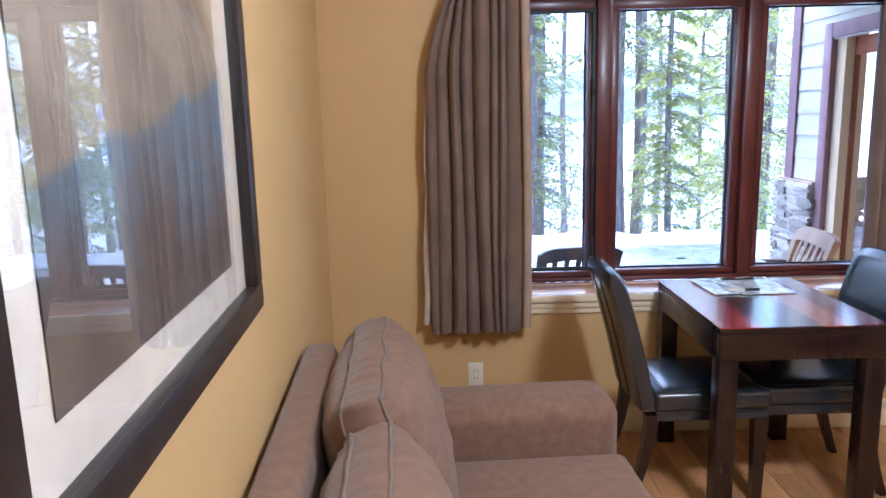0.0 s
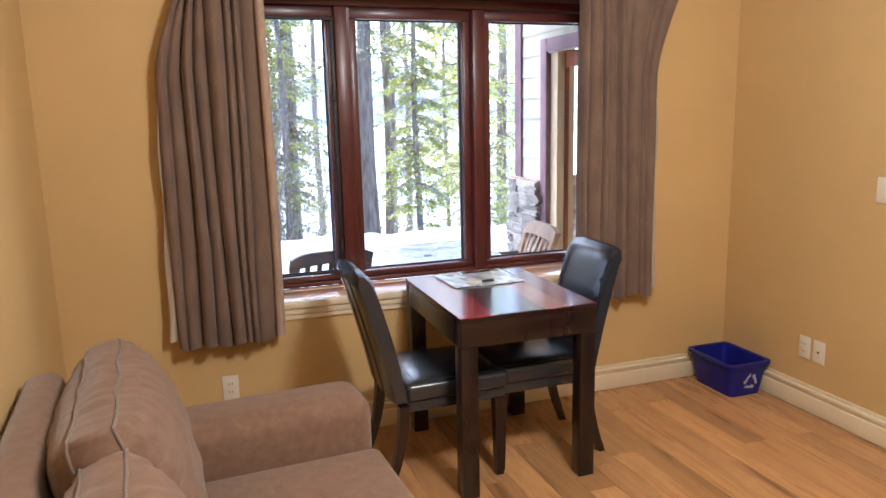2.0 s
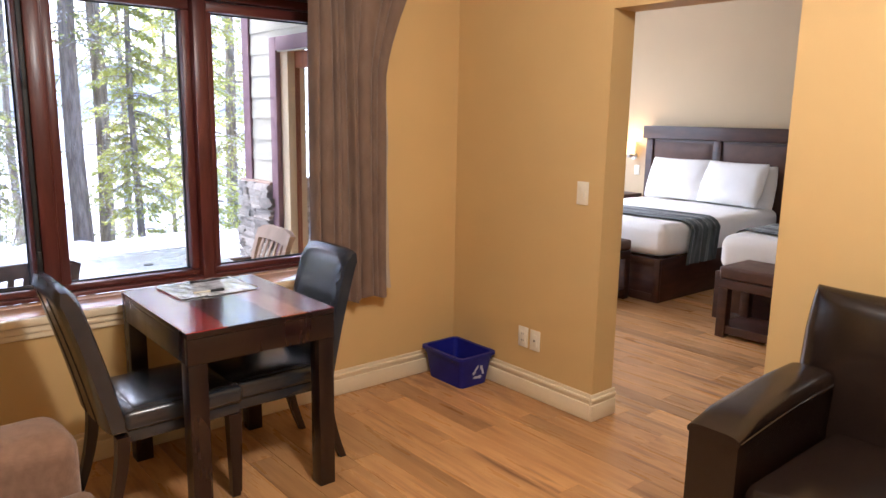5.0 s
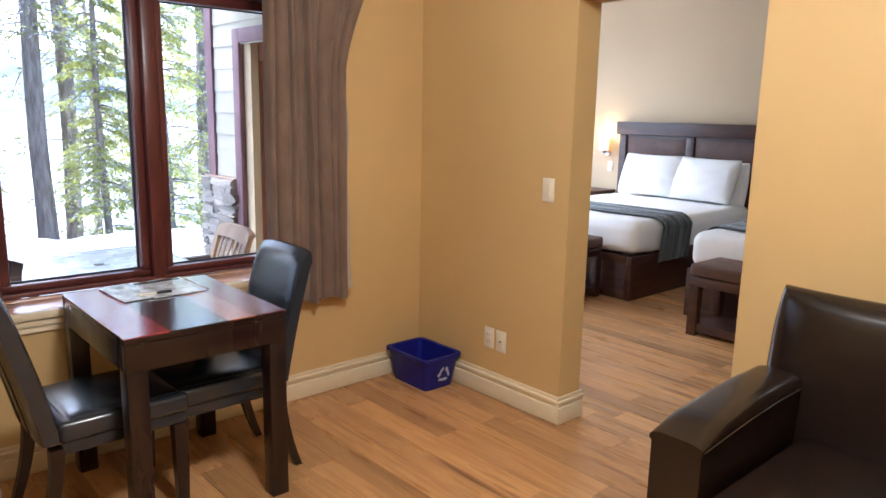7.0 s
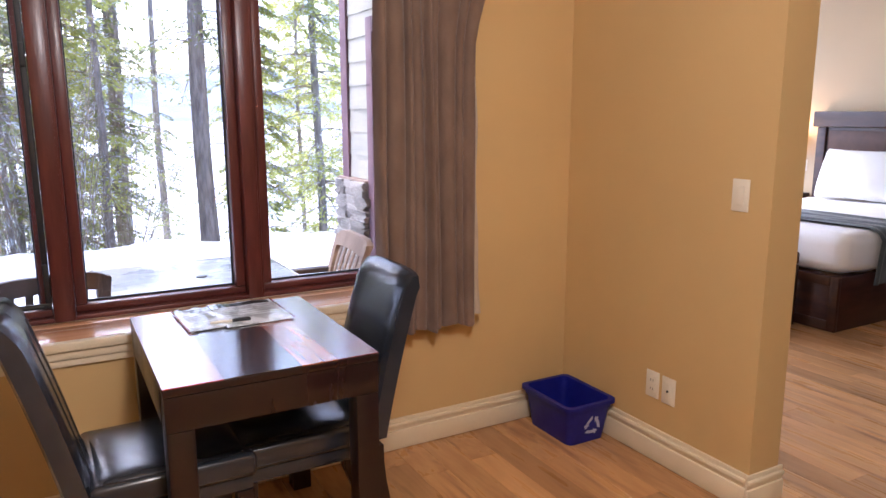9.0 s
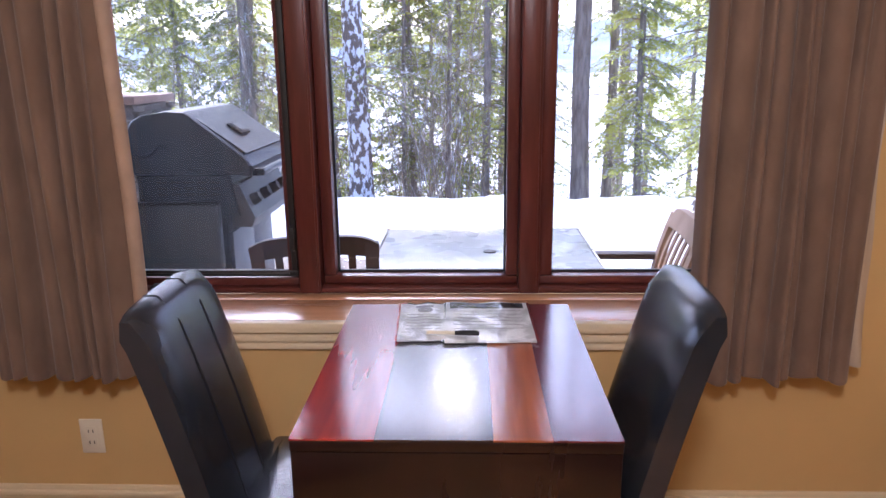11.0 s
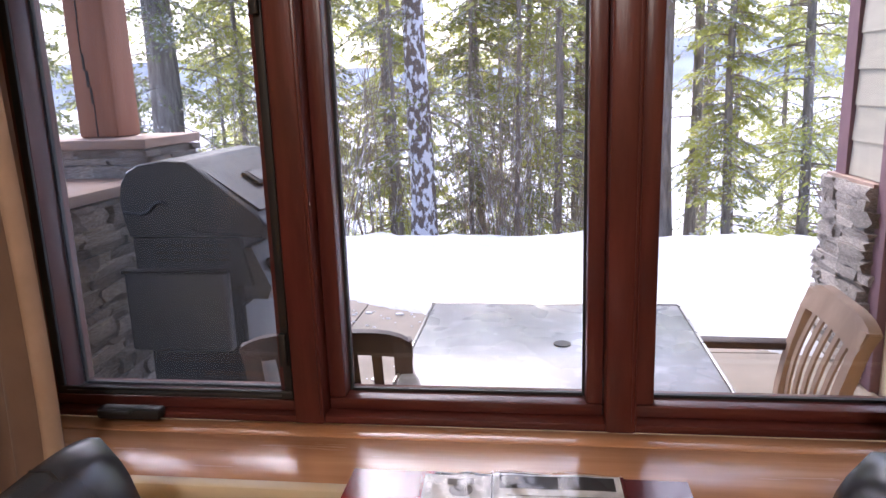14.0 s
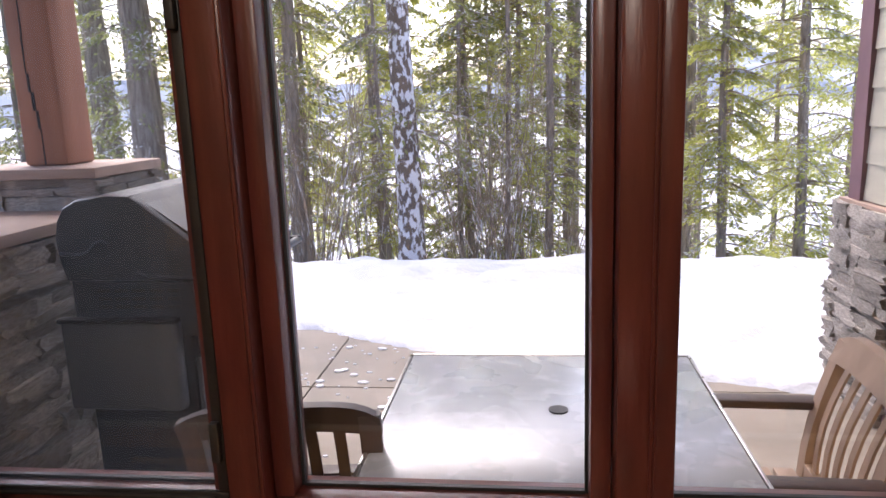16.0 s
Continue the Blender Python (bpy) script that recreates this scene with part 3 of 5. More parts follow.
        grid(bm, lambda u, v, y=y: (-0.035 - 0.085 * (1 - v) ** 1.8 + (0.023 if u in (0, 0.25, 1) else -0.023) * (0.65 + 0.35 * v), y + (0.022 if u in (0.25, 0.5) else -0.022) * (0.65 + 0.35 * v), 0.38 * v), 4, 6, close_u=True)
        bmesh.ops.holes_fill(bm, edges=[e for e in bm.edges if e.is_boundary])
        part("leg", bm, ESPRESSO, c)
    return c


def pillow_slab(x0, x1, y0, y1, z0, h, n=14):
    """A domed pad with a soft edge, standing on z0."""
    bm = bmesh.new()

    def pt(u, v):
        a, b = u * 2 - 1, v * 2 - 1
        k = max(0, 1 - abs(a) ** 5) ** 0.5 * max(0, 1 - abs(b) ** 5) ** 0.5
        return (x0 + (x1 - x0) * u, y0 + (y1 - y0) * v, z0 + h * k)
    t = grid(bm, pt, n, n)
    b = grid(bm, lambda u, v: (x0 + (x1 - x0) * u, y0 + (y1 - y0) * v, z0 - 0.002), n, n)
    for i in range(n):
        bm.faces.new((t[0][i], t[0][i + 1], b[0][i + 1], b[0][i]))
        bm.faces.new((t[n][i], t[n][i + 1], b[n][i + 1], b[n][i]))
        bm.faces.new((t[i][0], t[i + 1][0], b[i + 1][0], b[i][0]))
        bm.faces.new((t[i][n], t[i + 1][n], b[i + 1][n], b[i][n]))
    return bm


chair = parsons_chair()
chair.matrix_basis = pose(-0.632, -0.825, 0, 0, 0, 1)
chair2 = parsons_chair(False)
chair2.matrix_basis = pose(0.160, -0.79, 0, 0, 0, 180)


# ---- papers on the table ----
def sheet(x0, x1, y0, y1, z, turn, label, bars):
    s = thing("info_sheet", ((x0 + x1) / 2, (y0 + y1) / 2, z), label, "paper", "papers on the table")
    m = pose((x0 + x1) / 2, (y0 + y1) / 2, z, 0, 0, turn)
    w, h = (x1 - x0) / 2, (y1 - y0) / 2
    bm = bmesh.new()
    grid(bm, lambda u, v: m @ Vector(((u * 2 - 1) * w, (v * 2 - 1) * h, 0.0012 + 0.003 * math.sin(5 * u + 2) ** 2 * v * v)), 10, 12)
    part("page", bm, PAPERW, s)
    for bx0, bx1, by0, by1 in bars:
        bm = bx(bx0 * w, bx1 * w, by0 * h, by1 * h, 0.0044, 0.0048)
        bmesh.ops.transform(bm, matrix=m, verts=bm.verts)
        part("print_line", bm, BLACKRUB if by1 - by0 > 0.15 else INK, s, "dark printed bar")
    bm = bmesh.new()
    grid(bm, lambda u, v: m @ Vector(((u * 2 - 1) * (w + 0.006), (v * 2 - 1) * (h + 0.006), 0.0058 + 0.0024 * math.sin(13 * u + 6 * v) * math.sin(7 * v + 1))), 16, 18)
    sleeve = part("plastic_sleeve", bm, SLEEVE, s, "clear glossy plastic sleeve")
    sleeve.visible_shadow = False
    return s


SLEEVE = clear("clear_plastic_sleeve", 0.05, 1.35)
sheet(-0.325, -0.205, -0.695, -0.425, 0.767, 3, "printed sheet in a clear plastic sleeve on the table",
      [(-0.7, 0.8, 0.35 - 0.16 * i, 0.375 - 0.16 * i) for i in range(6)] + [(-0.3, 0.5, 0.76, 0.90)])
sheet(-0.205, 0.018, -0.705, -0.412, 0.767, 1, "printed page with a dark header in a plastic sleeve",
      [(-0.9, 0.9, 0.66, 0.95)] + [(-0.8, 0.8, 0.5 - 0.18 * i, 0.52 - 0.18 * i) for i in range(6)])
left_sheet = bpy.data.objects["info_sheet"]
bm = bmesh.new()
cyl(bm, (-0.262, -0.475, 0.7712), (-0.262, -0.475, 0.7716), 0.021, n=24)
part("printed_disc", bm, INK, left_sheet, "grey printed disc")
bm = bmesh.new()
pen = thing("pen", (-0.185, -0.664, 0.778), "black and white ballpoint pen lying on the papers", "pen")
cyl(bm, (-0.248, -0.660, 0.7785), (-0.178, -0.664, 0.7785), 0.0048)
part("barrel", bm, PLATE, pen, "white barrel")
bm = bmesh.new()
cyl(bm, (-0.178, -0.664, 0.7785), (-0.118, -0.668, 0.7785), 0.0055)
box(bm, -0.168, -0.123, -0.672, -0.664, 0.783, 0.7855)
part("cap", bm, BLACKRUB, pen, "black cap with clip")


# ---- blue recycling bin ----
def recycling_bin():
    x0, x1, y0, y1, h = 1.212, 1.472, -0.737, -0.388, 0.193
    c = thing("recycling_bin", ((x0 + x1) / 2, (y0 + y1) / 2, 0), "empty blue plastic recycling bin on the floor", "recycling bin")
    i = 0.028

    def ring(bm, z, inset):
        r = 0.03
        pts = []
        for cx, cy, a0 in ((x1 - inset - r, y1 - inset - r, 0), (x0 + inset + r, y1 - inset - r, 90), (x0 + inset + r, y0 + inset + r, 180), (x1 - inset - r, y0 + inset + r, 270)):
            for k in range(5):
                a = radians(a0 + k * 22.5)
                pts.append(bm.verts.new((cx + r * math.cos(a), cy + r * math.sin(a), z)))
        return pts
    bm = bmesh.new()
    rs = [ring(bm, 0.002, i), ring(bm, h * 0.80, 0.008), ring(bm, h * 0.80, 0.003), ring(bm, h - 0.018, 0.002), ring(bm, h - 0.018, -0.010), ring(bm, h, -0.010), ring(bm, h, 0.010), ring(bm, h * 0.8, 0.014), ring(bm, 0.008, i + 0.006)]
    for a, b in zip(rs, rs[1:]):
        for k in range(20):
            bm.faces.new((a[k], a[(k + 1) % 20], b[(k + 1) % 20], b[k]))
    bm.faces.new(rs[0])
    bm.faces.new(rs[-1])
    part("tub", bm, BINBLUE, c, angle=50)
    # recycling arrows: three bent bands on the short front face
    for k in range(3):
        bm = bmesh.new()
        for a0, a1, w in ((-24, 48, 0.019), (48, 62, 0.034), (62, 76, 0.016)):
            st = 5
            for j in range(st):
                t0, t1 = radians(120 * k + a0 + (a1 - a0) * j / st), radians(120 * k + a0 + (a1 - a0) * (j + 1) / st)
                q = []
                for t, rr in ((t0, 0.040 - w / 2), (t1, 0.040 - w / 2), (t1, 0.040 + w / 2), (t0, 0.040 + w / 2)):
                    k3 = 0.86 / math.cos(0.75 * (((t - radians(90)) % radians(120)) - radians(60)))
                    q.append((rr * k3 * math.cos(t), rr * k3 * math.sin(t)))
                fz = [(1.360 + p[0] * 0.9, 0, 0.082 + p[1] * 0.9) for p in q]
                vs = []
                for x, _, z in fz:
                    y = y0 + i * (1 - z / (h * 0.80)) + 0.008 * (z / (h * 0.80)) - 0.0022
                    vs.append(bm.verts.new((x, y, z)))
                bm.faces.new(vs)
        part("recycling_arrow", bm, WHITEMARK, c, "pale printed recycling arrow")
    return c


recycling_bin()


# ---- switch and outlets ----
def plate_east(y, z, kind, label):
    c = thing(kind, (XR, y, z), label, "switch" if kind == "light_switch" else "outlet")
    part("plate", bx(XR - 0.006, XR, y - 0.036, y + 0.036, z - 0.058, z + 0.058, r=0.003), PLATE, c)
    if kind == "light_switch":
        part("rocker", bx(XR - 0.010, XR - 0.005, y - 0.016, y + 0.016, z - 0.033, z + 0.033, r=0.002), PLATE, c)
    else:
        fx = XR - 0.0085
        part("socket", bx(fx, XR - 0.005, y - 0.017, y + 0.017, z - 0.034, z + 0.034, r=0.002), PLATE, c)
        if kind == "wall_outlet":
            for dz in (-0.019, 0.019):
                for dy in (-0.007, 0.007):
                    part("slot", bx(fx - 0.0006, fx + 0.001, y + dy - 0.0013, y + dy + 0.0013, z + dz - 0.005, z + dz + 0.005), DARKHOLE, c, "dark contact slot")
        else:
            bm = bmesh.new()
            cyl(bm, (fx - 0.004, y, z), (fx + 0.001, y, z), 0.005)
            part("jack", bm, DARKHOLE, c, "dark cable jack")
    return c


plate_east(-1.312, 1.168, "light_switch", "ivory rocker light switch on the tan wall")
plate_east(-0.946, 0.331, "wall_outlet", "ivory wall outlet above the baseboard")
plate_east(-1.035, 0.329, "cable_outlet", "ivory cable outlet with a centre jack")
c = thing("wall_outlet", (-1.315, YW, 0.313), "ivory wall outlet under the window", "outlet")
part("plate", bx(-1.351, -1.279, YW - 0.006, YW, 0.255, 0.371, r=0.003), PLATE, c)
part("socket", bx(-1.332, -1.298, YW - 0.0085, YW - 0.005, 0.279, 0.347, r=0.002), PLATE, c)
for dz in (0.294, 0.332):
    for dx in (-1.322, -1.308):
        part("slot", bx(dx - 0.0013, dx + 0.0013, YW - 0.0091, YW - 0.008, dz - 0.005, dz + 0.005), DARKHOLE, c, "dark contact slot")


# ---- sofa ----
back_rim = []


def puff(bm, cx, cy, cz, sx, sy, sz, m=None, e=4.0, n=16, wr=0.0, seed=0.0, pinch=0.25, band=0.0, pucker=0.0):
    """A stuffed cushion: thick in the middle, thin and squared at the seam."""
    def pt(u, v, s):
        a, b = u * 2 - 1, v * 2 - 1
        k = (max(0, 1 - abs(a) ** e) * max(0, 1 - abs(b) ** e)) ** 0.5
        k = pinch + (1 - pinch) * k
        w = wr * noise.noise(Vector((a * 3 + seed, b * 3, s * 2.0)))
        w += pucker * (noise.noise(Vector((a * 17 + seed, 0.0, s))) * max(0, abs(b) - 0.55) / 0.45 * (abs(b) < 0.99) + noise.noise(Vector((b * 17, seed, s))) * max(0, abs(a) - 0.65) / 0.35 * (abs(a) < 0.99))
        p = Vector((s * (sx * k + w), a * sy * (1 - 0.05 * abs(b) ** 3), b * sz * (1 - 0.04 * (1 - a * a))))
        return (m @ p if m is not None else p) + Vector((cx, cy, cz))
    f = grid(bm, lambda u, v: pt(u, v, 1), n, n)
    b = grid(bm, lambda u, v: pt(u, v, -1), n, n)
    def rim(g):
        return [g[0][i] for i in range(n + 1)] + [g[i][n] for i in range(1, n + 1)] + [g[n][i] for i in range(n - 1, -1, -1)] + [g[i][0] for i in range(n - 1, 0, -1)]
    # the band between the seams bulges, and puckers where it is sewn
    rf, rb = rim(f), rim(b)
    mid = Vector((cx, cy, cz))
    rows, k = [rf], len(rf)
    for s in (0.25, 0.5, 0.75):
        row = []
        for i in range(k):
            p = rf[i].co.lerp(rb[i].co, s)
            out = (rf[i].co + rb[i].co) / 2 - mid
            row.append(bm.verts.new(p + out.normalized() * (band * 4 * s * (1 - s) + 0.6 * pucker * noise.noise(Vector((i * 0.9, s * 1.3, seed + 4))))))
        rows.append(row)
    rows.append(rb)
    for a, c in zip(rows, rows[1:]):
        for i in range(k):
            bm.faces.new((a[i], a[(i + 1) % k], c[(i + 1) % k], c[i]))
    back_rim.clear()
    back_rim.extend(v.co.copy() for v in rb)
    return [v.co.copy() for v in rf]


def cord(bm, pts, r, n=6, closed=True):
    """A round cord swept along the points, as one skin."""
    k = len(pts)
    rings = []
    for i, p in enumerate(pts):
        d = (pts[(i + 1) % k] - pts[i - 1]) if closed or 0 < i < k - 1 else (pts[1] - pts[0] if i == 0 else pts[-1] - pts[-2])
        d = d.normalized() if d.length > 1e-7 else Vector((0, 0, 1))
        ref = Vector((1, 0, 0)) if abs(d.x) < 0.8 else Vector((0, 1, 0))
        e = d.cross(ref).normalized()
        g = d.cross(e)
        rings.append([bm.verts.new(p + (e * math.cos(a) + g * math.sin(a)) * r) for a in [2 * math.pi * j / n for j in range(n)]])
    for a, b in zip(rings, rings[1:] + (rings[:1] if closed else [])):
        for j in range(n):
            bm.faces.new((a[j], a[(j + 1) % n], b[(j + 1) % n], b[j]))


def sofa():
    y0, y1 = -3.02, -1.275           # near and far ends
    xb, xf = XL + 0.005, -0.960       # back and front
    s = thing("sofa", ((xb + xf) / 2, (y0 + y1) / 2, 0), "taupe corduroy loveseat with loose back cushions", "sofa")
    part("base", bx(xb + 0.02, xf - 0.03, y0 + 0.05, y1 - 0.05, 0.10, 0.30, r=0.02), SOFA, s)
    bm = bmesh.new()
    box(bm, xb + 0.018, xb + 0.125, y0 + 0.12, y1 - 0.14, 0.12, 0.835, r=0.035, seg=4)
    for v in bm.verts:
        v.co.x += 0.0 if v.co.z < 0.4 else -0.02 * (v.co.z - 0.4)
    bf = part("back_frame", bm, SOFA, s, angle=60)
    bm = bmesh.new()
    cyl(bm, (xb + 0.065, y0 + 0.16, 0.828), (xb + 0.065, y1 - 0.17, 0.828), 0.004, n=8)
    part("top_seam", bm, PIPING, bf, "sewn seam along the back")
    for ya, yb_ in ((y1 - 0.25, y1), (y0, y0 + 0.25)):
        bm = bmesh.new()
        box(bm, xb + 0.05, xf, ya, yb_, 0.10, 0.625, r=0.075, seg=6)
        part("arm", bm, SOFA, s, angle=60)
    ym = -2.14
    for k, (a, b) in enumerate(((y0 + 0.26, ym - 0.004), (ym + 0.004, y1 - 0.255))):
        bm = bmesh.new()
        box(bm, xb + 0.20, xf + 0.005, a, b, 0.30, 0.455, r=0.035, seg=4)
        for v in bm.verts:
            if v.co.z > 0.44:
                v.co.z += 0.018 * max(0, 1 - ((v.co.y - (a + b) / 2) / ((b - a) / 2)) ** 2)
        cu = part("seat_cushion", bm, SOFA, s, angle=60)
        bm = bmesh.new()
        tilt = pose(0, 0, 0, 0, -14, 0)
        ring = puff(bm, xb + (0.285 if k else 0.305), (a + b) / 2 + (0.04 if k else -0.03), 0.675 if k else 0.625, 0.155, (b - a) / 2 + 0.05, 0.235, tilt, e=3.2, n=40, wr=0.010, seed=k * 7.3, pinch=0.30, band=0.012, pucker=0.016)
        bc = part("back_cushion", bm, SOFA, s, angle=80)
        for rg_ in (ring, list(back_rim)):
            bm = bmesh.new()
            cord(bm, rg_, 0.0045)
            part("piping", bm, PIPING, bc, "corded piping", angle=80)
    for x in (xb + 0.08, xf - 0.08):
        for y in (y0 + 0.08, y1 - 0.08):
            bm = bmesh.new()
            cyl(bm, (x, y, 0), (x, y, 0.102), 0.02, 0.03)
            part("foot", bm, ESPRESSO, s)
    return s


seat = sofa()
seat.matrix_basis = WEST @ seat.matrix_basis


# ---- framed picture over the sofa ----
ART = bpy.data.materials.new("abstract_painting")
ART.use_nodes = True
an, al = ART.node_tree.nodes, ART.node_tree.links
ab = an["Principled BSDF"]
tc = an.new("ShaderNodeTexCoord")
sep = an.new("ShaderNodeSeparateXYZ")
al.new(tc.outputs["Object"], sep.inputs[0])
nz = an.new("ShaderNodeTexNoise")
nz.inputs["Scale"].default_value, nz.inputs["Detail"].default_value = 5, 8
al.new(tc.outputs["Object"], nz.inputs["Vector"])
edge = an.new("ShaderNodeMath")          # dark mass under a slanting ridge
edge.operation = "MULTIPLY_ADD"
al.new(sep.outputs[1], edge.inputs[0])
edge.inputs[1].default_value, edge.inputs[2].default_value = -0.165, 0.0
diff = an.new("ShaderNodeMath")
diff.operation = "ADD"
al.new(sep.outputs[2], diff.inputs[0])
al.new(edge.outputs[0], diff.inputs[1])
wob = an.new("ShaderNodeMath")
wob.operation = "MULTIPLY_ADD"
al.new(nz.outputs["Fac"], wob.inputs[0])
wob.inputs[1].default_value = 0.10
al.new(diff.outputs[0], wob.inputs[2])
rg = an.new("ShaderNodeMapRange")
rg.inputs["From Min"].default_value, rg.inputs["From Max"].default_value = 2.025, 2.040
al.new(wob.outputs[0], rg.inputs["Value"])
dark = an.new("ShaderNodeMix")
dark.data_type = "RGBA"
dark.inputs[6].default_value, dark.inputs[7].default_value = (0.085, 0.115, 0.145, 1), (0.06, 0.04, 0.028, 1)
rg2 = an.new("ShaderNodeMapRange")
rg2.inputs["From Min"].default_value, rg2.inputs["From Max"].default_value = 0.40, 0.62
al.new(nz.outputs["Fac"], rg2.inputs["Value"])
low = an.new("ShaderNodeMapRange")       # brown towards the painting's foot
low.inputs["From Min"].default_value, low.inputs["From Max"].default_value = 1.52, 1.30
al.new(sep.outputs[2], low.inputs["Value"])
dmix = an.new("ShaderNodeMath")
dmix.operation = "MULTIPLY_ADD"
dmix.use_clamp = True
al.new(rg2.outputs[0], dmix.inputs[0])
dmix.inputs[1].default_value = 0.55
al.new(low.outputs[0], dmix.inputs[2])
al.new(dmix.outputs[0], dark.inputs[0])
pale = an.new("ShaderNodeMix")
pale.data_type = "RGBA"
pale.inputs[6].default_value, pale.inputs[7].default_value = (0.21, 0.155, 0.10, 1), (0.13, 0.095, 0.06, 1)
al.new(rg2.outputs[0], pale.inputs[0])
both = an.new("ShaderNodeMix")
both.data_type = "RGBA"
al.new(rg.outputs[0], both.inputs[0])
al.new(dark.outputs[2], both.inputs[6])
al.new(pale.outputs[2], both.inputs[7])
al.new(both.outputs[2], ab.inputs["Base Color"])
ab.inputs["Roughness"].default_value = 0.7


def picture():
    x = XL
    ya, yb_, z0, z1 = -3.165, -2.145, 1.145, 2.17
    p = thing("framed_picture", (x, (ya + yb_) / 2, z0), "large abstract painting in a black frame behind glass", "picture")
    w, d = 0.055, 0.04
    fr = part("frame", bx(x + 0.002, x + d, ya, yb_, z0, z0 + w, r=0.005), FRAMEBLK, p)
    part("frame_rail", bx(x + 0.002, x + d, ya, yb_, z1 - w, z1, r=0.005), FRAMEBLK, fr)
    part("frame_rail", bx(x + 0.002, x + d, ya, ya + w, z0 + w, z1 - w, r=0.005), FRAMEBLK, fr)
    part("frame_rail", bx(x + 0.002, x + d, yb_ - w, yb_, z0 + w, z1 - w, r=0.005), FRAMEBLK, fr)
    part("mat_board", bx(x + 0.004, x + 0.012, ya + w - 0.004, yb_ - w + 0.004, z0 + w - 0.004, z1 - w + 0.004), MATBOARD, p)
    part("painting", bx(x + 0.013, x + 0.0145, ya + w + 0.095, yb_ - w - 0.110, z0 + w + 0.068, z1 - w - 0.085), ART, p)
    g = part("pane", bx(x + 0.024, x + 0.027, ya + w - 0.002, yb_ - w + 0.002, z0 + w - 0.002, z1 - w + 0.002), GLASS, p, "clear picture glass")
    g.visible_shadow = False
    return p


pic = picture()
pic.matrix_basis = WEST @ pic.matrix_basis


# ---- leather armchair ----
def armchair():
    x0, x1, y0, y1 = 0.625, 1.44, -3.34, -2.475
    c = thing("armchair", ((x0 + x1) / 2, (y0 + y1) / 2, 0), "dark brown leather armchair with padded arms", "armchair")
    part("base", bx(x0 + 0.03, x1 - 0.02, y0 + 0.03, y1 - 0.03, 0.08, 0.30, r=0.02), BROWNLEA, c)
    for ya, yb_ in ((y1 - 0.17, y1), (y0, y0 + 0.17)):
        bm = bmesh.new()
        top = lambda t: 0.590 + 0.035 * math.sin(min(1, t * 1.1) * math.pi * 0.55)
        xs = [x0 + (x1 - 0.12 - x0) * j / 14 for j in range(15)]
        outline = [(x, top(j / 14) - 0.012) for j, x in enumerate(xs)] + [(xs[-1], 0.06), (xs[0], 0.06)]
        sides = [[bm.verts.new((x, y, z)) for x, z in outline] for y in (ya + 0.004, yb_ - 0.004)]
        for s in sides:
            bm.faces.new(s)
        for j in range(len(outline)):
            i = (j + 1) % len(outline)
            bm.faces.new((sides[0][j], sides[0][i], sides[1][i], sides[1][j]))
        bmesh.ops.bevel(bm, geom=[e for e in bm.edges if e.calc_face_angle(0) > 0.9], offset=0.010, segments=3, affect="EDGES")
        part("arm_panel", bm, BROWNLEA, c, angle=50)
        bm = bmesh.new()

        def arm(u, v, ya=ya, yb_=yb_):
            t = u
            x = x0 - 0.004 + (x1 - 0.16 - x0) * t
            zc = top(t) - 0.006
            a = 2 * math.pi * v
            return (x, (ya + yb_) / 2 + 0.087 * math.copysign(abs(math.cos(a)) ** 0.5, math.cos(a)), zc + (0.052 * min(1, 0.45 + t * 3) if a < math.pi else 0.016) * math.copysign(abs(math.sin(a)) ** 0.8, math.sin(a)))
        rows = grid(bm, lambda u, v: arm(v, u), 28, 20, close_u=True)
        bm.faces.new(rows[0])
        bm.faces.new(rows[-1])
        pad = part("arm_pad", bm, BROWNLEA, c, angle=60)
        for s in (1, -1):
            bm = bmesh.new()
            cord(bm, [Vector(((x0 + 0.002 + (x1 - 0.17 - x0) * t), (ya + yb_) / 2 + s * 0.0865, top(t) - 0.004)) for t in [j / 12 for j in range(13)]], 0.0038, closed=False)
            part("piping", bm, BROWNLEA, pad)
    bm = bmesh.new()
    box(bm, x0 + 0.02, x1 - 0.15, y0 + 0.175, y1 - 0.175, 0.30, 0.45, r=0.04, seg=4)
    for v in bm.verts:
        if v.co.z > 0.43:
            v.co.z += 0.03 * max(0, 1 - ((v.co.y - (y0 + y1) / 2) / 0.27) ** 2)
    part("seat_cushion", bm, BROWNLEA, c, angle=60)
    bm = bmesh.new()
    ring = puff(bm, x1 - 0.075, (y0 + y1) / 2, 0.635, 0.09, (y1 - y0) / 2 - 0.035, 0.30, pose(0, 0, 0, 0, 5, 0), e=3.0, n=30, wr=0.004, seed=3, pinch=0.42, band=0.022)
    bk = part("backrest", bm, BROWNLEA, c, angle=80)
    bm = bmesh.new()
    cord(bm, ring, 0.005)
    part("piping", bm, BROWNLEA, bk)
    for x in (x0 + 0.06, x1 - 0.08):
        for y in (y0 + 0.07, y1 - 0.07):
            bm = bmesh.new()
            cyl(bm, (x, y, 0), (x, y, 0.082), 0.018, 0.026)
            part("foot", bm, ESPRESSO, c)
    return c


armchair()

# ---- ceiling lamp added out of view as the living room's warm light ----
cl = thing("added_ceiling_light", (-0.25, -2.75, H - 0.12), "added round flush ceiling light with a warm glass bowl, out of view", "ceiling light")
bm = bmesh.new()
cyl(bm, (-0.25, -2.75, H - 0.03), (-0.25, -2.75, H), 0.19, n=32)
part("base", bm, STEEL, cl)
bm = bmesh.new()
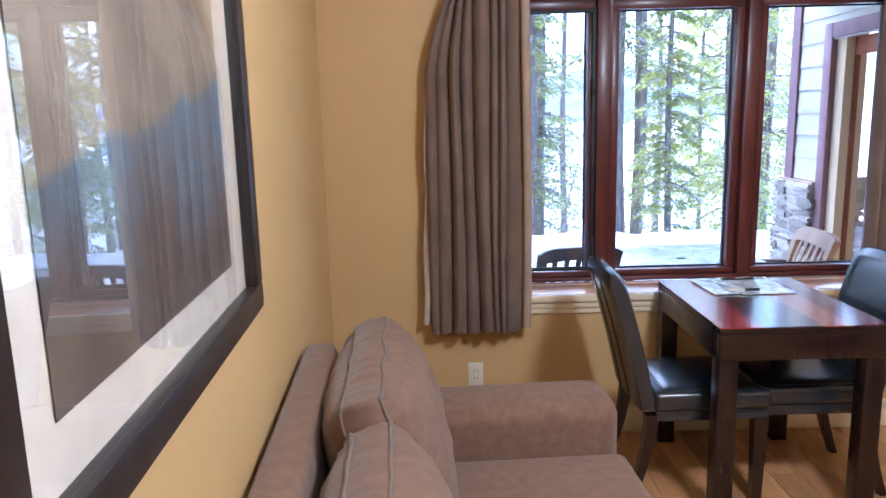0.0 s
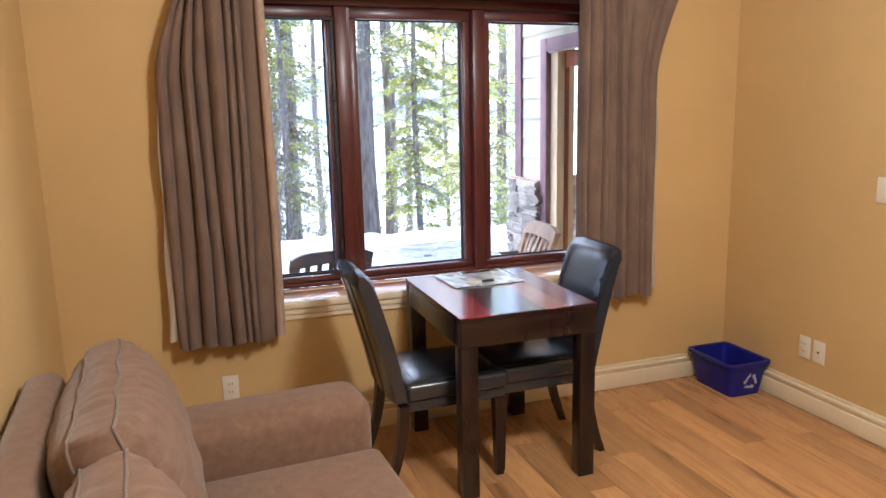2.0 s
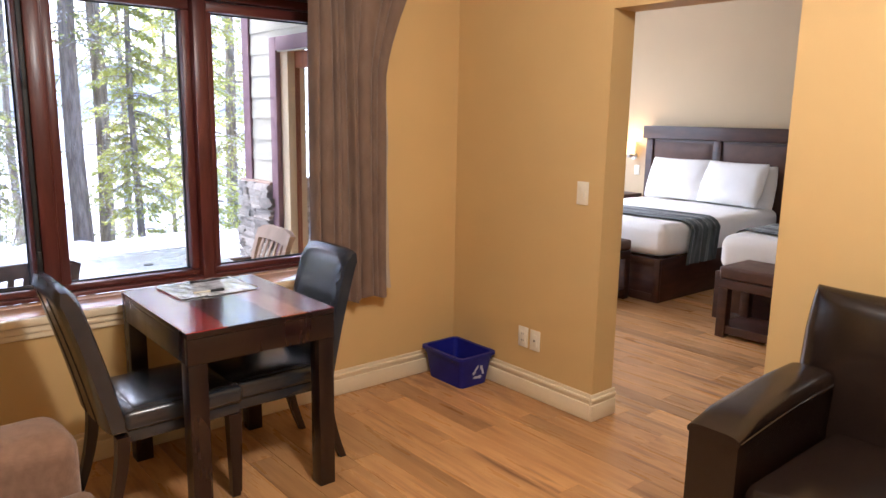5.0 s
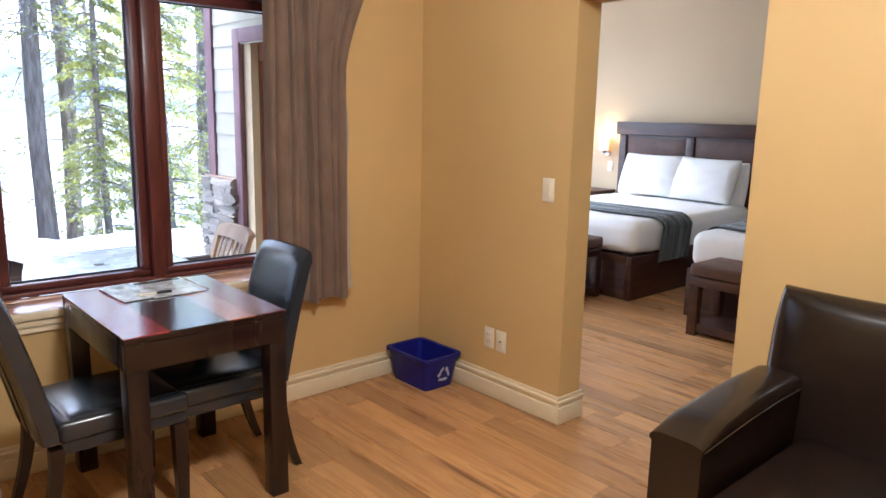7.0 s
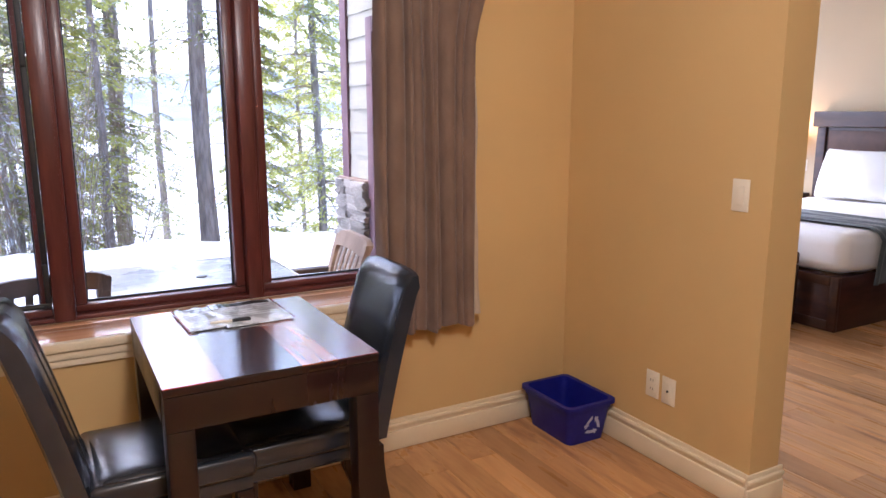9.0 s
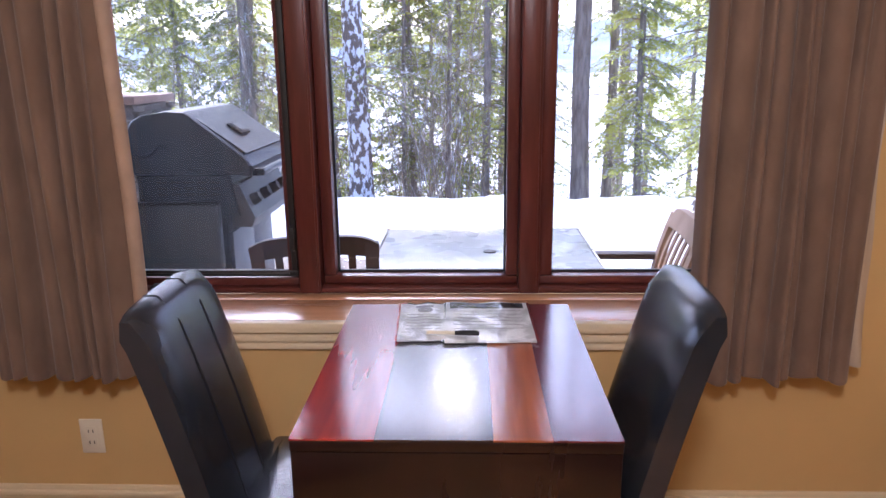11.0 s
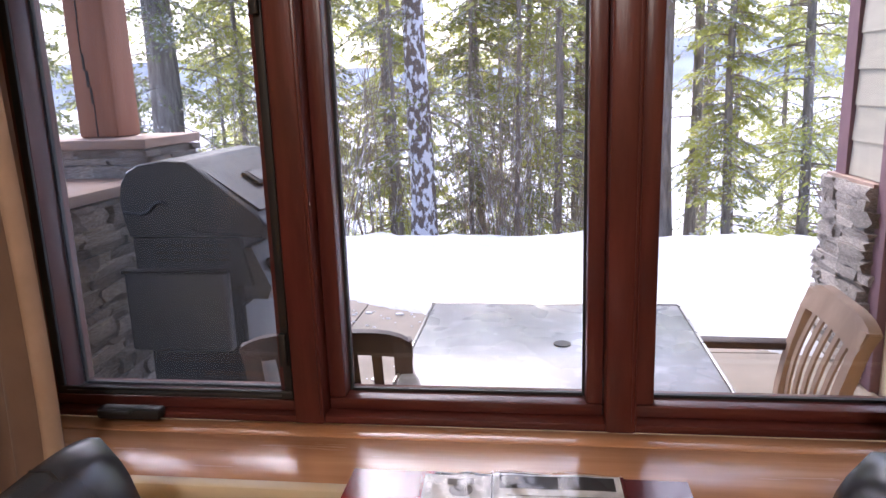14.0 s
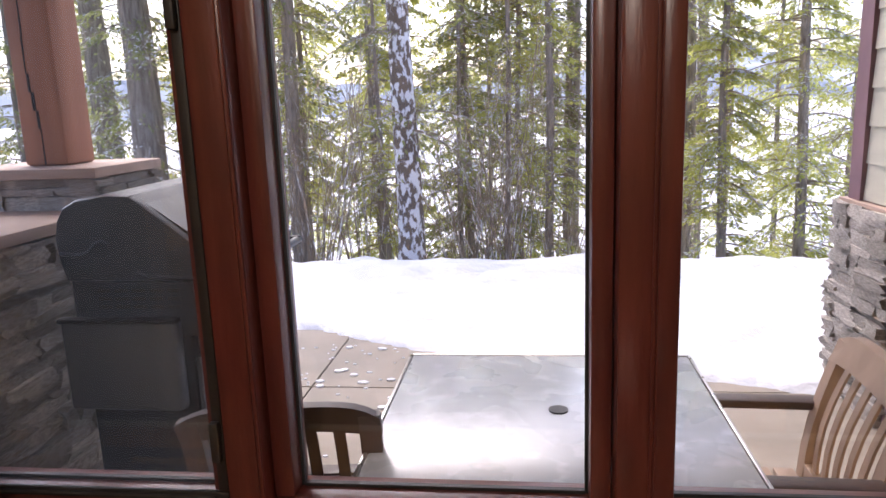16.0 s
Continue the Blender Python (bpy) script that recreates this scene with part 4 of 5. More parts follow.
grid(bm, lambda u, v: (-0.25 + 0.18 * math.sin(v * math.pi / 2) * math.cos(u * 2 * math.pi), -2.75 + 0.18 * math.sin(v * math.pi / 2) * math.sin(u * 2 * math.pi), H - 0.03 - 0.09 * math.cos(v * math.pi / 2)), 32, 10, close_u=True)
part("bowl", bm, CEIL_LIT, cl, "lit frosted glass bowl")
lamp = bpy.data.lights.new("added_ceiling_lamp", "POINT")
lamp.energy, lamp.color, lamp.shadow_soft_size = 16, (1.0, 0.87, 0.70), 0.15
lo = new("added_ceiling_lamp", lamp)
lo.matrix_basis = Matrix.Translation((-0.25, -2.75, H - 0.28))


# ---- bedroom ----
def bed(ym, label, foot_x=3.85):
    """A walnut bed with its head against the east wall; ym is its middle line."""
    hw = 0.765
    b = thing("bed", (4.94, ym, 0), label, "bed", "beds in the bedroom")
    # platform
    part("side_rail", bx(foot_x + 0.035, 5.940, ym - hw, ym - hw + 0.03, 0.0, 0.375, r=0.004), BEDWOOD, b)
    part("side_rail", bx(foot_x + 0.035, 5.940, ym + hw - 0.03, ym + hw, 0.0, 0.375, r=0.004), BEDWOOD, b)
    fb = part("footboard", bx(foot_x + 0.012, foot_x + 0.035, ym - hw + 0.05, ym + hw - 0.05, 0.04, 0.33), BEDWOOD, b)
    part("rail", bx(foot_x, foot_x + 0.035, ym - hw + 0.06, ym + hw - 0.06, 0.31, 0.375, r=0.004), BEDWOOD, fb)
    part("rail", bx(foot_x, foot_x + 0.035, ym - hw + 0.06, ym + hw - 0.06, 0.0, 0.07, r=0.004), BEDWOOD, fb)
    for y in (ym - hw, ym - 0.03, ym + hw - 0.06):
        part("stile", bx(foot_x, foot_x + 0.036, y, y + 0.06, 0.0, 0.377, r=0.004), BEDWOOD, fb)
    # mattress with its white bedding
    bm = bmesh.new()
    box(bm, foot_x + 0.03, 5.920, ym - hw - 0.015, ym + hw + 0.015, 0.37, 0.665, r=0.09, seg=5)
    bmesh.ops.subdivide_edges(bm, edges=[e for e in bm.edges if e.calc_length() > 0.4], cuts=14, use_grid_fill=True)
    for v in bm.verts:
        n = noise.noise(v.co * 3.1) * 0.012 + noise.noise(v.co * 9) * 0.004
        v.co += Vector((n * 0.4, n, n * 0.8))
        if v.co.z < 0.44:
            v.co.z += 0.03 * noise.noise(Vector((v.co.x * 2.2, v.co.y * 2.2, 1.0)))
    part("bedding", bm, LINEN, b, "white duvet and sheets", angle=80)
    # headboard
    hb = part("headboard", bx(6.000, 6.040, ym - 0.90, ym + 0.90, 0.0, 1.315), BEDWOOD, b)
    part("top_rail", bx(5.940, 6.065, ym - 0.93, ym + 0.93, 1.32, 1.465, r=0.008), BEDWOOD, hb)
    for y in (ym - 0.90, ym - 0.045, ym + 0.81):
        part("stile", bx(5.975, 6.005, y, y + 0.09, 0.0, 1.318, r=0.004), BEDWOOD, hb)
    for y in (ym - 0.79, ym + 0.065):
        part("panel", pad_x(5.998, y, y + 0.725, 0.60, 1.285), BENCHPAD, hb, "brown padded leather panel", angle=60)
    return b


def pad_x(x, y0, y1, z0, z1):
    bm = bmesh.new()
    def f(u, v):
        k = (max(0, 1 - abs(2 * u - 1) ** 8) * max(0, 1 - abs(2 * v - 1) ** 8)) ** 0.5
        return (x - 0.016 * k, y0 + (y1 - y0) * u, z0 + (z1 - z0) * v)
    grid(bm, f, 14, 12)
    return bm


bed(0.505, "walnut bed with white linen and padded headboard")
bed(-1.525, "walnut bed with white linen beside the bench")


def pillow(x, y, z, seed, lean, yaw=0):
    bm = bmesh.new()
    puff(bm, x, y, z, 0.105, 0.355, 0.235, pose(0, 0, 0, 0, lean, yaw), e=2.6, n=18, wr=0.014, seed=seed, pinch=0.06)
    return solid("pillow", bm, LINEN, "plump white pillow leaning on the headboard", "pillow", "pillows on the beds", angle=80)


pillow(5.740, 0.815, 0.90, 1.0, 22, 3)
pillow(5.720, 0.165, 0.90, 5.140, 24, -5)
pillow(5.850, 0.13, 0.855, 9.0, 10, 4)
pillow(5.740, -1.22, 0.90, 12.0, 22, 3)
pillow(5.740, -1.87, 0.90, 15.0, 22, -3)


def throw(ym, x0, x1, label):
    hw = 0.80
    bm = bmesh.new()

    def f(u, v):
        s = (u - 0.5) * 2 * (hw + 0.33)
        y = max(-hw, min(hw, s))
        drop = max(0, abs(s) - hw)
        x = x0 + (x1 - x0) * v + 0.10 * (abs(u - 0.5) * 2) ** 2 + 0.02 * math.sin(7 * u + 3 * v) - 0.25 * drop
        fold = 0.010 * math.sin(v * 25 + 4 * u) + 0.008 * math.sin(v * 41 - 6 * u)
        z = 0.682 - drop + fold * (0.7 if drop == 0 else 0.0)
        edge = 0.05 * max(0, 1 - (hw - abs(y)) / 0.10) ** 2 if drop == 0 else 0.05
        return (x, ym + y + math.copysign(0.014 + fold * (drop > 0), y) * (drop > 0), z - edge)
    grid(bm, f, 60, 26)
    return solid("throw_blanket", bm, THROW, label, "blanket", "throws on the beds", angle=180)


throw(0.505, 4.15, 4.65, "rumpled grey-green throw across the white bed")
throw(-1.525, 4.12, 4.62, "rumpled grey-green throw across the second bed")


def bench(y0, y1, label):
    x0, x1, zt = 3.40, 3.80, 0.52
    b = thing("bench", ((x0 + x1) / 2, (y0 + y1) / 2, 0), label, "bench", "benches at the beds")
    bm = bmesh.new()
    box(bm, x0 - 0.005, x1 + 0.005, y0 - 0.005, y1 + 0.005, 0.43, zt, r=0.022, seg=4)
    part("pad", bm, BENCHPAD, b, "brown padded leather top", angle=60)
    for x in (x0, x1 - 0.07):
        for y in (y0, y1 - 0.07):
            part("leg", bx(x, x + 0.07, y, y + 0.07, 0.0, 0.36, r=0.004), BEDWOOD, b)
    part("apron", bx(x0, x1, y0, y1, 0.362, 0.428, r=0.004), BEDWOOD, b)
    part("lower_shelf", bx(x0 + 0.01, x1 - 0.01, y0 + 0.01, y1 - 0.01, 0.03, 0.09, r=0.004), BEDWOOD, b)
    return b


bench(-2.19, -1.04, "walnut bench with padded brown top at the bed's foot")
bench(0.0, 1.14, "walnut bench with padded brown top at the bed's foot")

ns = thing("nightstand", (5.800, 1.80, 0), "dark walnut nightstand beside the bed", "nightstand")
part("body", bx(5.590, 6.040, 1.50, 2.09, 0.08, 0.62, r=0.004), BEDWOOD, ns)
part("top", bx(5.570, 6.060, 1.48, 2.11, 0.622, 0.66, r=0.004), BEDWOOD, ns)
part("drawer_front", bx(5.575, 5.592, 1.53, 2.06, 0.36, 0.59, r=0.004), BEDWOOD, ns)
part("plinth", bx(5.620, 6.030, 1.53, 2.06, 0.0, 0.082), BEDWOOD, ns)

sc = thing("wall_sconce", (6.070, 1.63, 1.21), "lit wall sconce with a glowing glass shade", "wall lamp")
bm = bmesh.new()
cyl(bm, (6.070, 1.63, 1.10), (6.055, 1.63, 1.10), 0.045, n=20)
cyl(bm, (6.060, 1.63, 1.10), (5.980, 1.63, 1.10), 0.011)
cyl(bm, (5.980, 1.63, 1.08), (5.980, 1.63, 1.125), 0.028, 0.034, n=16)
part("bracket", bm, STEEL, sc, "brushed steel bracket")
bm = bmesh.new()
grid(bm, lambda u, v: (5.980 + (0.052 + 0.016 * v) * math.cos(u * 2 * math.pi), 1.63 + (0.052 + 0.016 * v) * math.sin(u * 2 * math.pi), 1.125 + 0.15 * v), 20, 6, close_u=True)
part("shade", bm, SHADE_LIT, sc, "glowing frosted glass shade")
sl = bpy.data.lights.new("sconce_lamp", "POINT")
sl.energy, sl.color, sl.shadow_soft_size = 0.7, (1.0, 0.62, 0.26), 0.04
so = new("sconce_lamp", sl)
so.matrix_basis = Matrix.Translation((5.940, 1.63, 1.33))
c = thing("light_switch", (6.070, 1.575, 0.93), "white switch plate under the sconce", "switch")
part("plate", bx(6.062, 6.070, 1.54, 1.61, 0.875, 0.99, r=0.003), PLATE, c)
part("rocker", bx(6.058, 6.063, 1.558, 1.592, 0.90, 0.965, r=0.002), PLATE, c)


# ---- patio ----
structure("patio", CONC, "grey concrete patio slabs with snow crumbs",
          (-4.2, -1.375, WEXT, 2.415, -0.30, -0.055), (-1.365, 1.488, WEXT, 2.415, -0.30, -0.055), (-4.2, -1.375, 2.427, 4.4, -0.30, -0.055), (-1.365, 1.488, 2.427, 4.4, -0.30, -0.055))
# ceiling is never in view; its pale siding colour bounces neutral light
structure("porch_ceiling", SIDING, "unseen board ceiling of the porch, sage beige to bounce light", (-3.0, 1.49, WEXT, 2.35, 2.72, 2.80))
structure("porch_beam", CEDARPOST, "heavy cedar beam along the porch edge", (-3.0, 1.49, 1.62, 1.90, 2.44, 2.718))

rnd = random.Random(11)
bm = bmesh.new()
for i in range(130):
    x, y = rnd.uniform(-2.0, -0.55), rnd.uniform(1.6, 3.2)
    s = rnd.choice((0.006, 0.008, 0.011, 0.022))
    vs = bmesh.ops.create_icosphere(bm, subdivisions=1, radius=s, matrix=Matrix.Translation((x, y, -0.053)) @ Matrix.Diagonal((rnd.uniform(1, 2), 1, 0.6, 1)))
solid("snow_crumbs", bm, SNOW, "scattered crumbs of snow on the concrete", "snow", kind="stuff")


# ---- stacked stone ----
STONE_MESHES = []
for i in range(9):
    r9 = random.Random(40 + i)
    bm = bmesh.new()
    bmesh.ops.create_cube(bm, size=1)
    bmesh.ops.subdivide_edges(bm, edges=bm.edges[:], cuts=1, use_grid_fill=True)
    for v in bm.verts:
        v.co += Vector((r9.uniform(-0.10, 0.10), r9.uniform(-0.10, 0.10), r9.uniform(-0.13, 0.13)))
    STONE_MESHES.append(mesh_of("stone", bm, STONES, angle=25))


def stack(name, label, at, face, a0, a1, z0, z1, depth, seed):
    """Ledge stones in uneven courses. face(a, out, z) gives the place a along the wall, out metres proud of it."""
    w = thing(name, at, label, "stone wall", kind="structure")
    r = random.Random(seed)
    z = z0
    while z < z1 - 0.015:
        h = min(r.choice((0.026, 0.034, 0.042, 0.055, 0.07)), z1 - z)
        a = a0 - r.uniform(0, 0.05)
        while a < a1 - 0.02:
            l = r.uniform(0.09, 0.30)
            l = min(l, a1 + 0.03 - a)
            out = r.uniform(0.0, depth)
            ob = new("stone", r.choice(STONE_MESHES))
            ob.parent = w
            ob.matrix_parent_inverse = w.matrix_basis.inverted()
            c, ax = face(a + l / 2, out, z + h / 2)
            ob.matrix_basis = Matrix.Translation(c) @ ax @ Matrix.Diagonal((l * 1.04, 0.13, h * 1.02, 1)) @ pose(0, 0, 0, 0, 0, r.choice((0, 180)))
            a += l
        z += h
    return w


ALONG_Y = pose(0, 0, 0, 0, 0, 90)
stack("stone_half_wall", "grey stacked ledge stone half wall", (-2.06, 0.8, -0.055), lambda a, o, z: ((-2.035 + o, a, z), ALONG_Y), 0.10, 1.57, -0.055, 1.04, 0.05, 1)
stack("stone_pillar", "grey stacked ledge stone pillar base", (-2.22, 1.82, -0.055), lambda a, o, z: ((a, 1.66 - o, z), Matrix.Identity(4)), -2.57, -2.00, 1.06, 1.228, 0.03, 2)
stack("stone_pillar_side", "grey stacked ledge stone pillar side", (-2.06, 1.82, -0.055), lambda a, o, z: ((-2.035 + o, a, z), ALONG_Y), 1.60, 2.05, -0.055, 1.228, 0.03, 3)
stack("stone_wainscot", "grey stacked ledge stone under the siding", (1.47, 2.3, -0.055), lambda a, o, z: ((1.505 - o, a, z), ALONG_Y), 2.03, 2.57, -0.055, 0.93, 0.022, 4)
stack("stone_wainscot_end", "grey stacked ledge stone at the house corner", (1.6, 2.6, -0.055), lambda a, o, z: ((a, 2.57 + o, z), Matrix.Identity(4)), 1.47, 2.15, -0.055, 0.93, 0.025, 5)
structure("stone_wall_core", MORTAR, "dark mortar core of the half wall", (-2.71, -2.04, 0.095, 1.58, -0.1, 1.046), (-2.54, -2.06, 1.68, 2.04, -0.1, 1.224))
bm = bmesh.new()
box(bm, -2.86, -1.925, 0.10, 1.555, 1.05, 1.097, r=0.006)
solid("counter_slab", bm, CAPST, "tan stone counter slab on the half wall", "counter")
bm = bmesh.new()
box(bm, -2.64, -1.935, 1.53, 2.08, 1.232, 1.277, r=0.006)
solid("pillar_cap", bm, CAPST, "tan stone cap on the pillar", "stone cap")
po = thing("porch_post", (-2.285, 1.82, 1.278), "cedar porch post with a long crack", "post")
bm = bmesh.new()
box(bm, -2.39, -2.18, 1.72, 1.93, 1.278, 2.438, r=0.016, seg=2)
part("timber", bm, CEDARPOST, po)
bm = bmesh.new()
pts = [Vector((-2.29 + 0.010 * math.sin(k * 0.9) - 0.004 * k, 1.7185, 1.282 + k * 0.08)) for k in range(15)]
for p, q in zip(pts, pts[1:]):
    box(bm, min(p.x, q.x) - 0.0015, max(p.x, q.x) + 0.0015, 1.7175, 1.7205, p.z, q.z)
part("crack", bm, DARKHOLE, po, "dark drying crack")


# ---- house corner with siding and the bedroom's patio door ----
sd = thing("lap_siding", (1.49, 1.2, -0.1), "sage beige lap siding boards", "siding", kind="structure")
bm = bmesh.new()
vs = box(bm, 0, 0.014, -0.5, 0.5, 0.0, 0.195)
for v in vs:
    if v.co.z < 0.1:
        v.co.x -= 0.010
LAP = mesh_of("siding_board", bm, SIDING)
z = 0.955
while z < 2.75:
    spans = ((0.09, 0.835), (2.025, 2.415)) if z < 2.0 else ((0.09, 2.415),)
    for y0, y1 in spans:
        ob = new("siding_board", LAP)
        ob.parent = sd
        ob.matrix_parent_inverse = sd.matrix_basis.inverted()
        ob.matrix_basis = Matrix.Translation((1.493, (y0 + y1) / 2, z)) @ Matrix.Diagonal((1, y1 - y0, 1, 1))
    z += 0.178
structure("siding_backing", SIDING, "siding under the window band", (1.495, 1.508, 0.09, 0.835, -0.1, 0.96))
structure("corner_trim", PURPLE, "plum painted corner board", (1.468, 1.512, 2.418, 2.525, 0.95, 3.0), (1.468, 1.56, 2.526, 2.545, 0.95, 3.0))
structure("stone_ledge", CAPST, "thin sloped ledge over the stone", (1.445, 1.51, 2.025, 2.60, 0.931, 0.949))
dr = thing("door_1", (1.55, 1.34, -0.02), "stained fir patio door in a plum painted frame", "door", kind="structure")
part("casing", bx(1.465, 1.512, 1.912, 2.022, -0.1, 2.145, r=0.004), PURPLE, dr, "plum painted casing")
part("casing", bx(1.465, 1.512, 0.838, 0.942, -0.1, 2.145, r=0.004), PURPLE, dr, "plum painted casing")
part("casing", bx(1.465, 1.512, 0.944, 1.910, 2.035, 2.145, r=0.004), PURPLE, dr, "plum painted head casing")
part("jamb", bx(1.513, 1.66, 1.892, 1.912, -0.02, 2.035), PURPLE, dr, "plum painted jamb")
lf = part("leaf", bx(1.575, 1.62, 1.78, 1.890, 0.0, 2.03, r=0.004), DOORW, dr)
part("rail", bx(1.575, 1.62, 1.05, 1.778, 1.90, 2.03, r=0.004), DOORW, lf)
part("rail", bx(1.575, 1.62, 1.05, 1.778, 0.0, 0.24, r=0.004), DOORW, lf)
part("stile", bx(1.575, 1.62, 0.944, 1.048, 0.0, 2.03, r=0.004), DOORW, lf)
g = part("pane", bx(1.594, 1.600, 1.045, 1.782, 0.235, 1.905), GLASS, lf, "clear door glass")
g.visible_shadow = False
for hz in (0.20, 1.02, 1.72):
    part("hinge", bx(1.566, 1.576, 1.862, 1.895, hz, hz + 0.10, r=0.002), STEEL, dr, "silver door hinge")


# ---- patio table and chairs ----
pt = thing("patio_table", (-0.078, 0.54, -0.055), "grey laminate patio table with an umbrella hole", "table")
bm = bmesh.new()
box(bm, -0.518, 0.362, 0.135, 0.955, 0.650, 0.674, r=0.006)
top = part("tabletop", bm, PTOP, pt)
bm = bmesh.new()
for a in ((-0.528, -0.519, 0.125, 0.965), (0.363, 0.372, 0.125, 0.965)):
    box(bm, a[0], a[1], a[2], a[3], 0.644, 0.676, r=0.002)
for a in ((-0.519, 0.363, 0.125, 0.134), (-0.519, 0.363, 0.956, 0.965)):
    box(bm, a[0], a[1], a[2], a[3], 0.644, 0.676, r=0.002)
part("edge_band", bm, STEEL, top, "thin bright metal edge band")
bm = bmesh.new()
cyl(bm, (-0.058, 0.532, 0.6745), (-0.058, 0.532, 0.6775), 0.026, n=24)
part("umbrella_plug", bm, BLACKRUB, top, "dark umbrella hole plug")
for x in (-0.47, 0.28):
    for y in (0.17, 0.88):
        part("leg", bx(x, x + 0.04, y, y + 0.04, -0.055, 0.642, r=0.004), PCHAIR, pt)


def patio_chair(material, label, arms):
    """A slatted armchair at the origin of the patio floor, facing +y, its back at y = 0."""
    hw = 0.235
    c = thing("patio_chair", (0, 0, 0), label, "chair", "chairs on the patio")
    lean = lambda z: -0.10 * (max(0, z - 0.40) / 0.46) ** 1.8
    for s in (-1, 1):
        bm = bmesh.new()
        grid(bm, lambda u, v, s=s: (s * (hw - 0.025) + (0.025 if u in (0, 0.25) else -0.025), lean(0.84 * v) + (0.018 if u in (0.25, 0.5) else -0.018), 0.84 * v), 4, 10, close_u=True)
        bmesh.ops.holes_fill(bm, edges=[e for e in bm.edges if e.is_boundary])
        part("back_post", bm, material, c)
        part("leg", bx(s * hw - 0.022, s * hw + 0.022, 0.40, 0.445, 0, 0.62 if arms else 0.412, r=0.004), material, c)
        if arms:
            # the darker wood here paints in the shade on the pale chair's arms
            part("arm", bx(s * (hw + 0.012) - 0.03, s * (hw + 0.012) + 0.03, -0.04, 0.48, 0.62, 0.648, r=0.008), PCHAIR, c, "armrest in darker brown, its shade put into the colour")
    bm = bmesh.new()
    n = 16
    f, b = [], []
    for i in range(n + 1):
        x = -hw - 0.002 + (2 * hw + 0.004) * i / n
        cut = 0.020 * (1 - (x / hw) ** 2)
        for lst, dy in ((f, 0.016), (b, -0.016)):
            lst.append((bm.verts.new((x, lean(0.86) + dy, 0.870 - 0.034 * abs(x / hw) ** 5)), bm.verts.new((x, lean(0.76) + dy, 0.775 + cut))))
    for i in range(n):
        bm.faces.new((f[i][0], f[i + 1][0], f[i + 1][1], f[i][1]))
        bm.faces.new((b[i][0], b[i + 1][0], b[i + 1][1], b[i][1]))
        bm.faces.new((f[i][0], f[i + 1][0], b[i + 1][0], b[i][0]))
        bm.faces.new((f[i][1], f[i + 1][1], b[i + 1][1], b[i][1]))
    for i in (0, n):
        bm.faces.new((f[i][0], f[i][1], b[i][1], b[i][0]))
    bmesh.ops.bevel(bm, geom=[e for e in bm.edges if e.calc_face_angle(0) > 1.0], offset=0.005, segments=2, affect="EDGES")
    part("crest_rail", bm, material, c)
    for k in range(5):
        x = -0.135 + 0.0675 * k
        bm = bmesh.new()
        grid(bm, lambda u, v, x=x: (x + (0.014 if u in (0, 0.25) else -0.014), lean(0.44 + 0.36 * v) + 0.012 * math.sin(v * math.pi) + (0.004 if u in (0.25, 0.5) else -0.004), 0.44 + 0.36 * v), 4, 6, close_u=True)
        part("back_slat", bm, material, c)
    part("back_rail", bx(-hw + 0.03, hw - 0.03, -0.014, 0.014, 0.42, 0.47, r=0.004), material, c)
    for k in range(6):
        y = 0.03 + 0.07 * k
        part("seat_slat", bx(-hw + 0.01, hw - 0.01, y, y + 0.058, 0.415, 0.435, r=0.004), material, c)
    part("seat_rail", bx(-hw + 0.024, hw - 0.024, 0.405, 0.438, 0.36, 0.413, r=0.004), material, c)
    return c


pc = patio_chair(PCHAIR, "dark brown wooden patio chair with a slatted back", False)
pc.matrix_basis = pose(-0.725, 0.315, -0.055, 0, 0, 8)
pc2 = patio_chair(PCHAIR2, "pale wooden patio armchair with a slatted back", True)
pc2.matrix_basis = pose(0.668, 0.58, -0.055, 0, 0, 88)


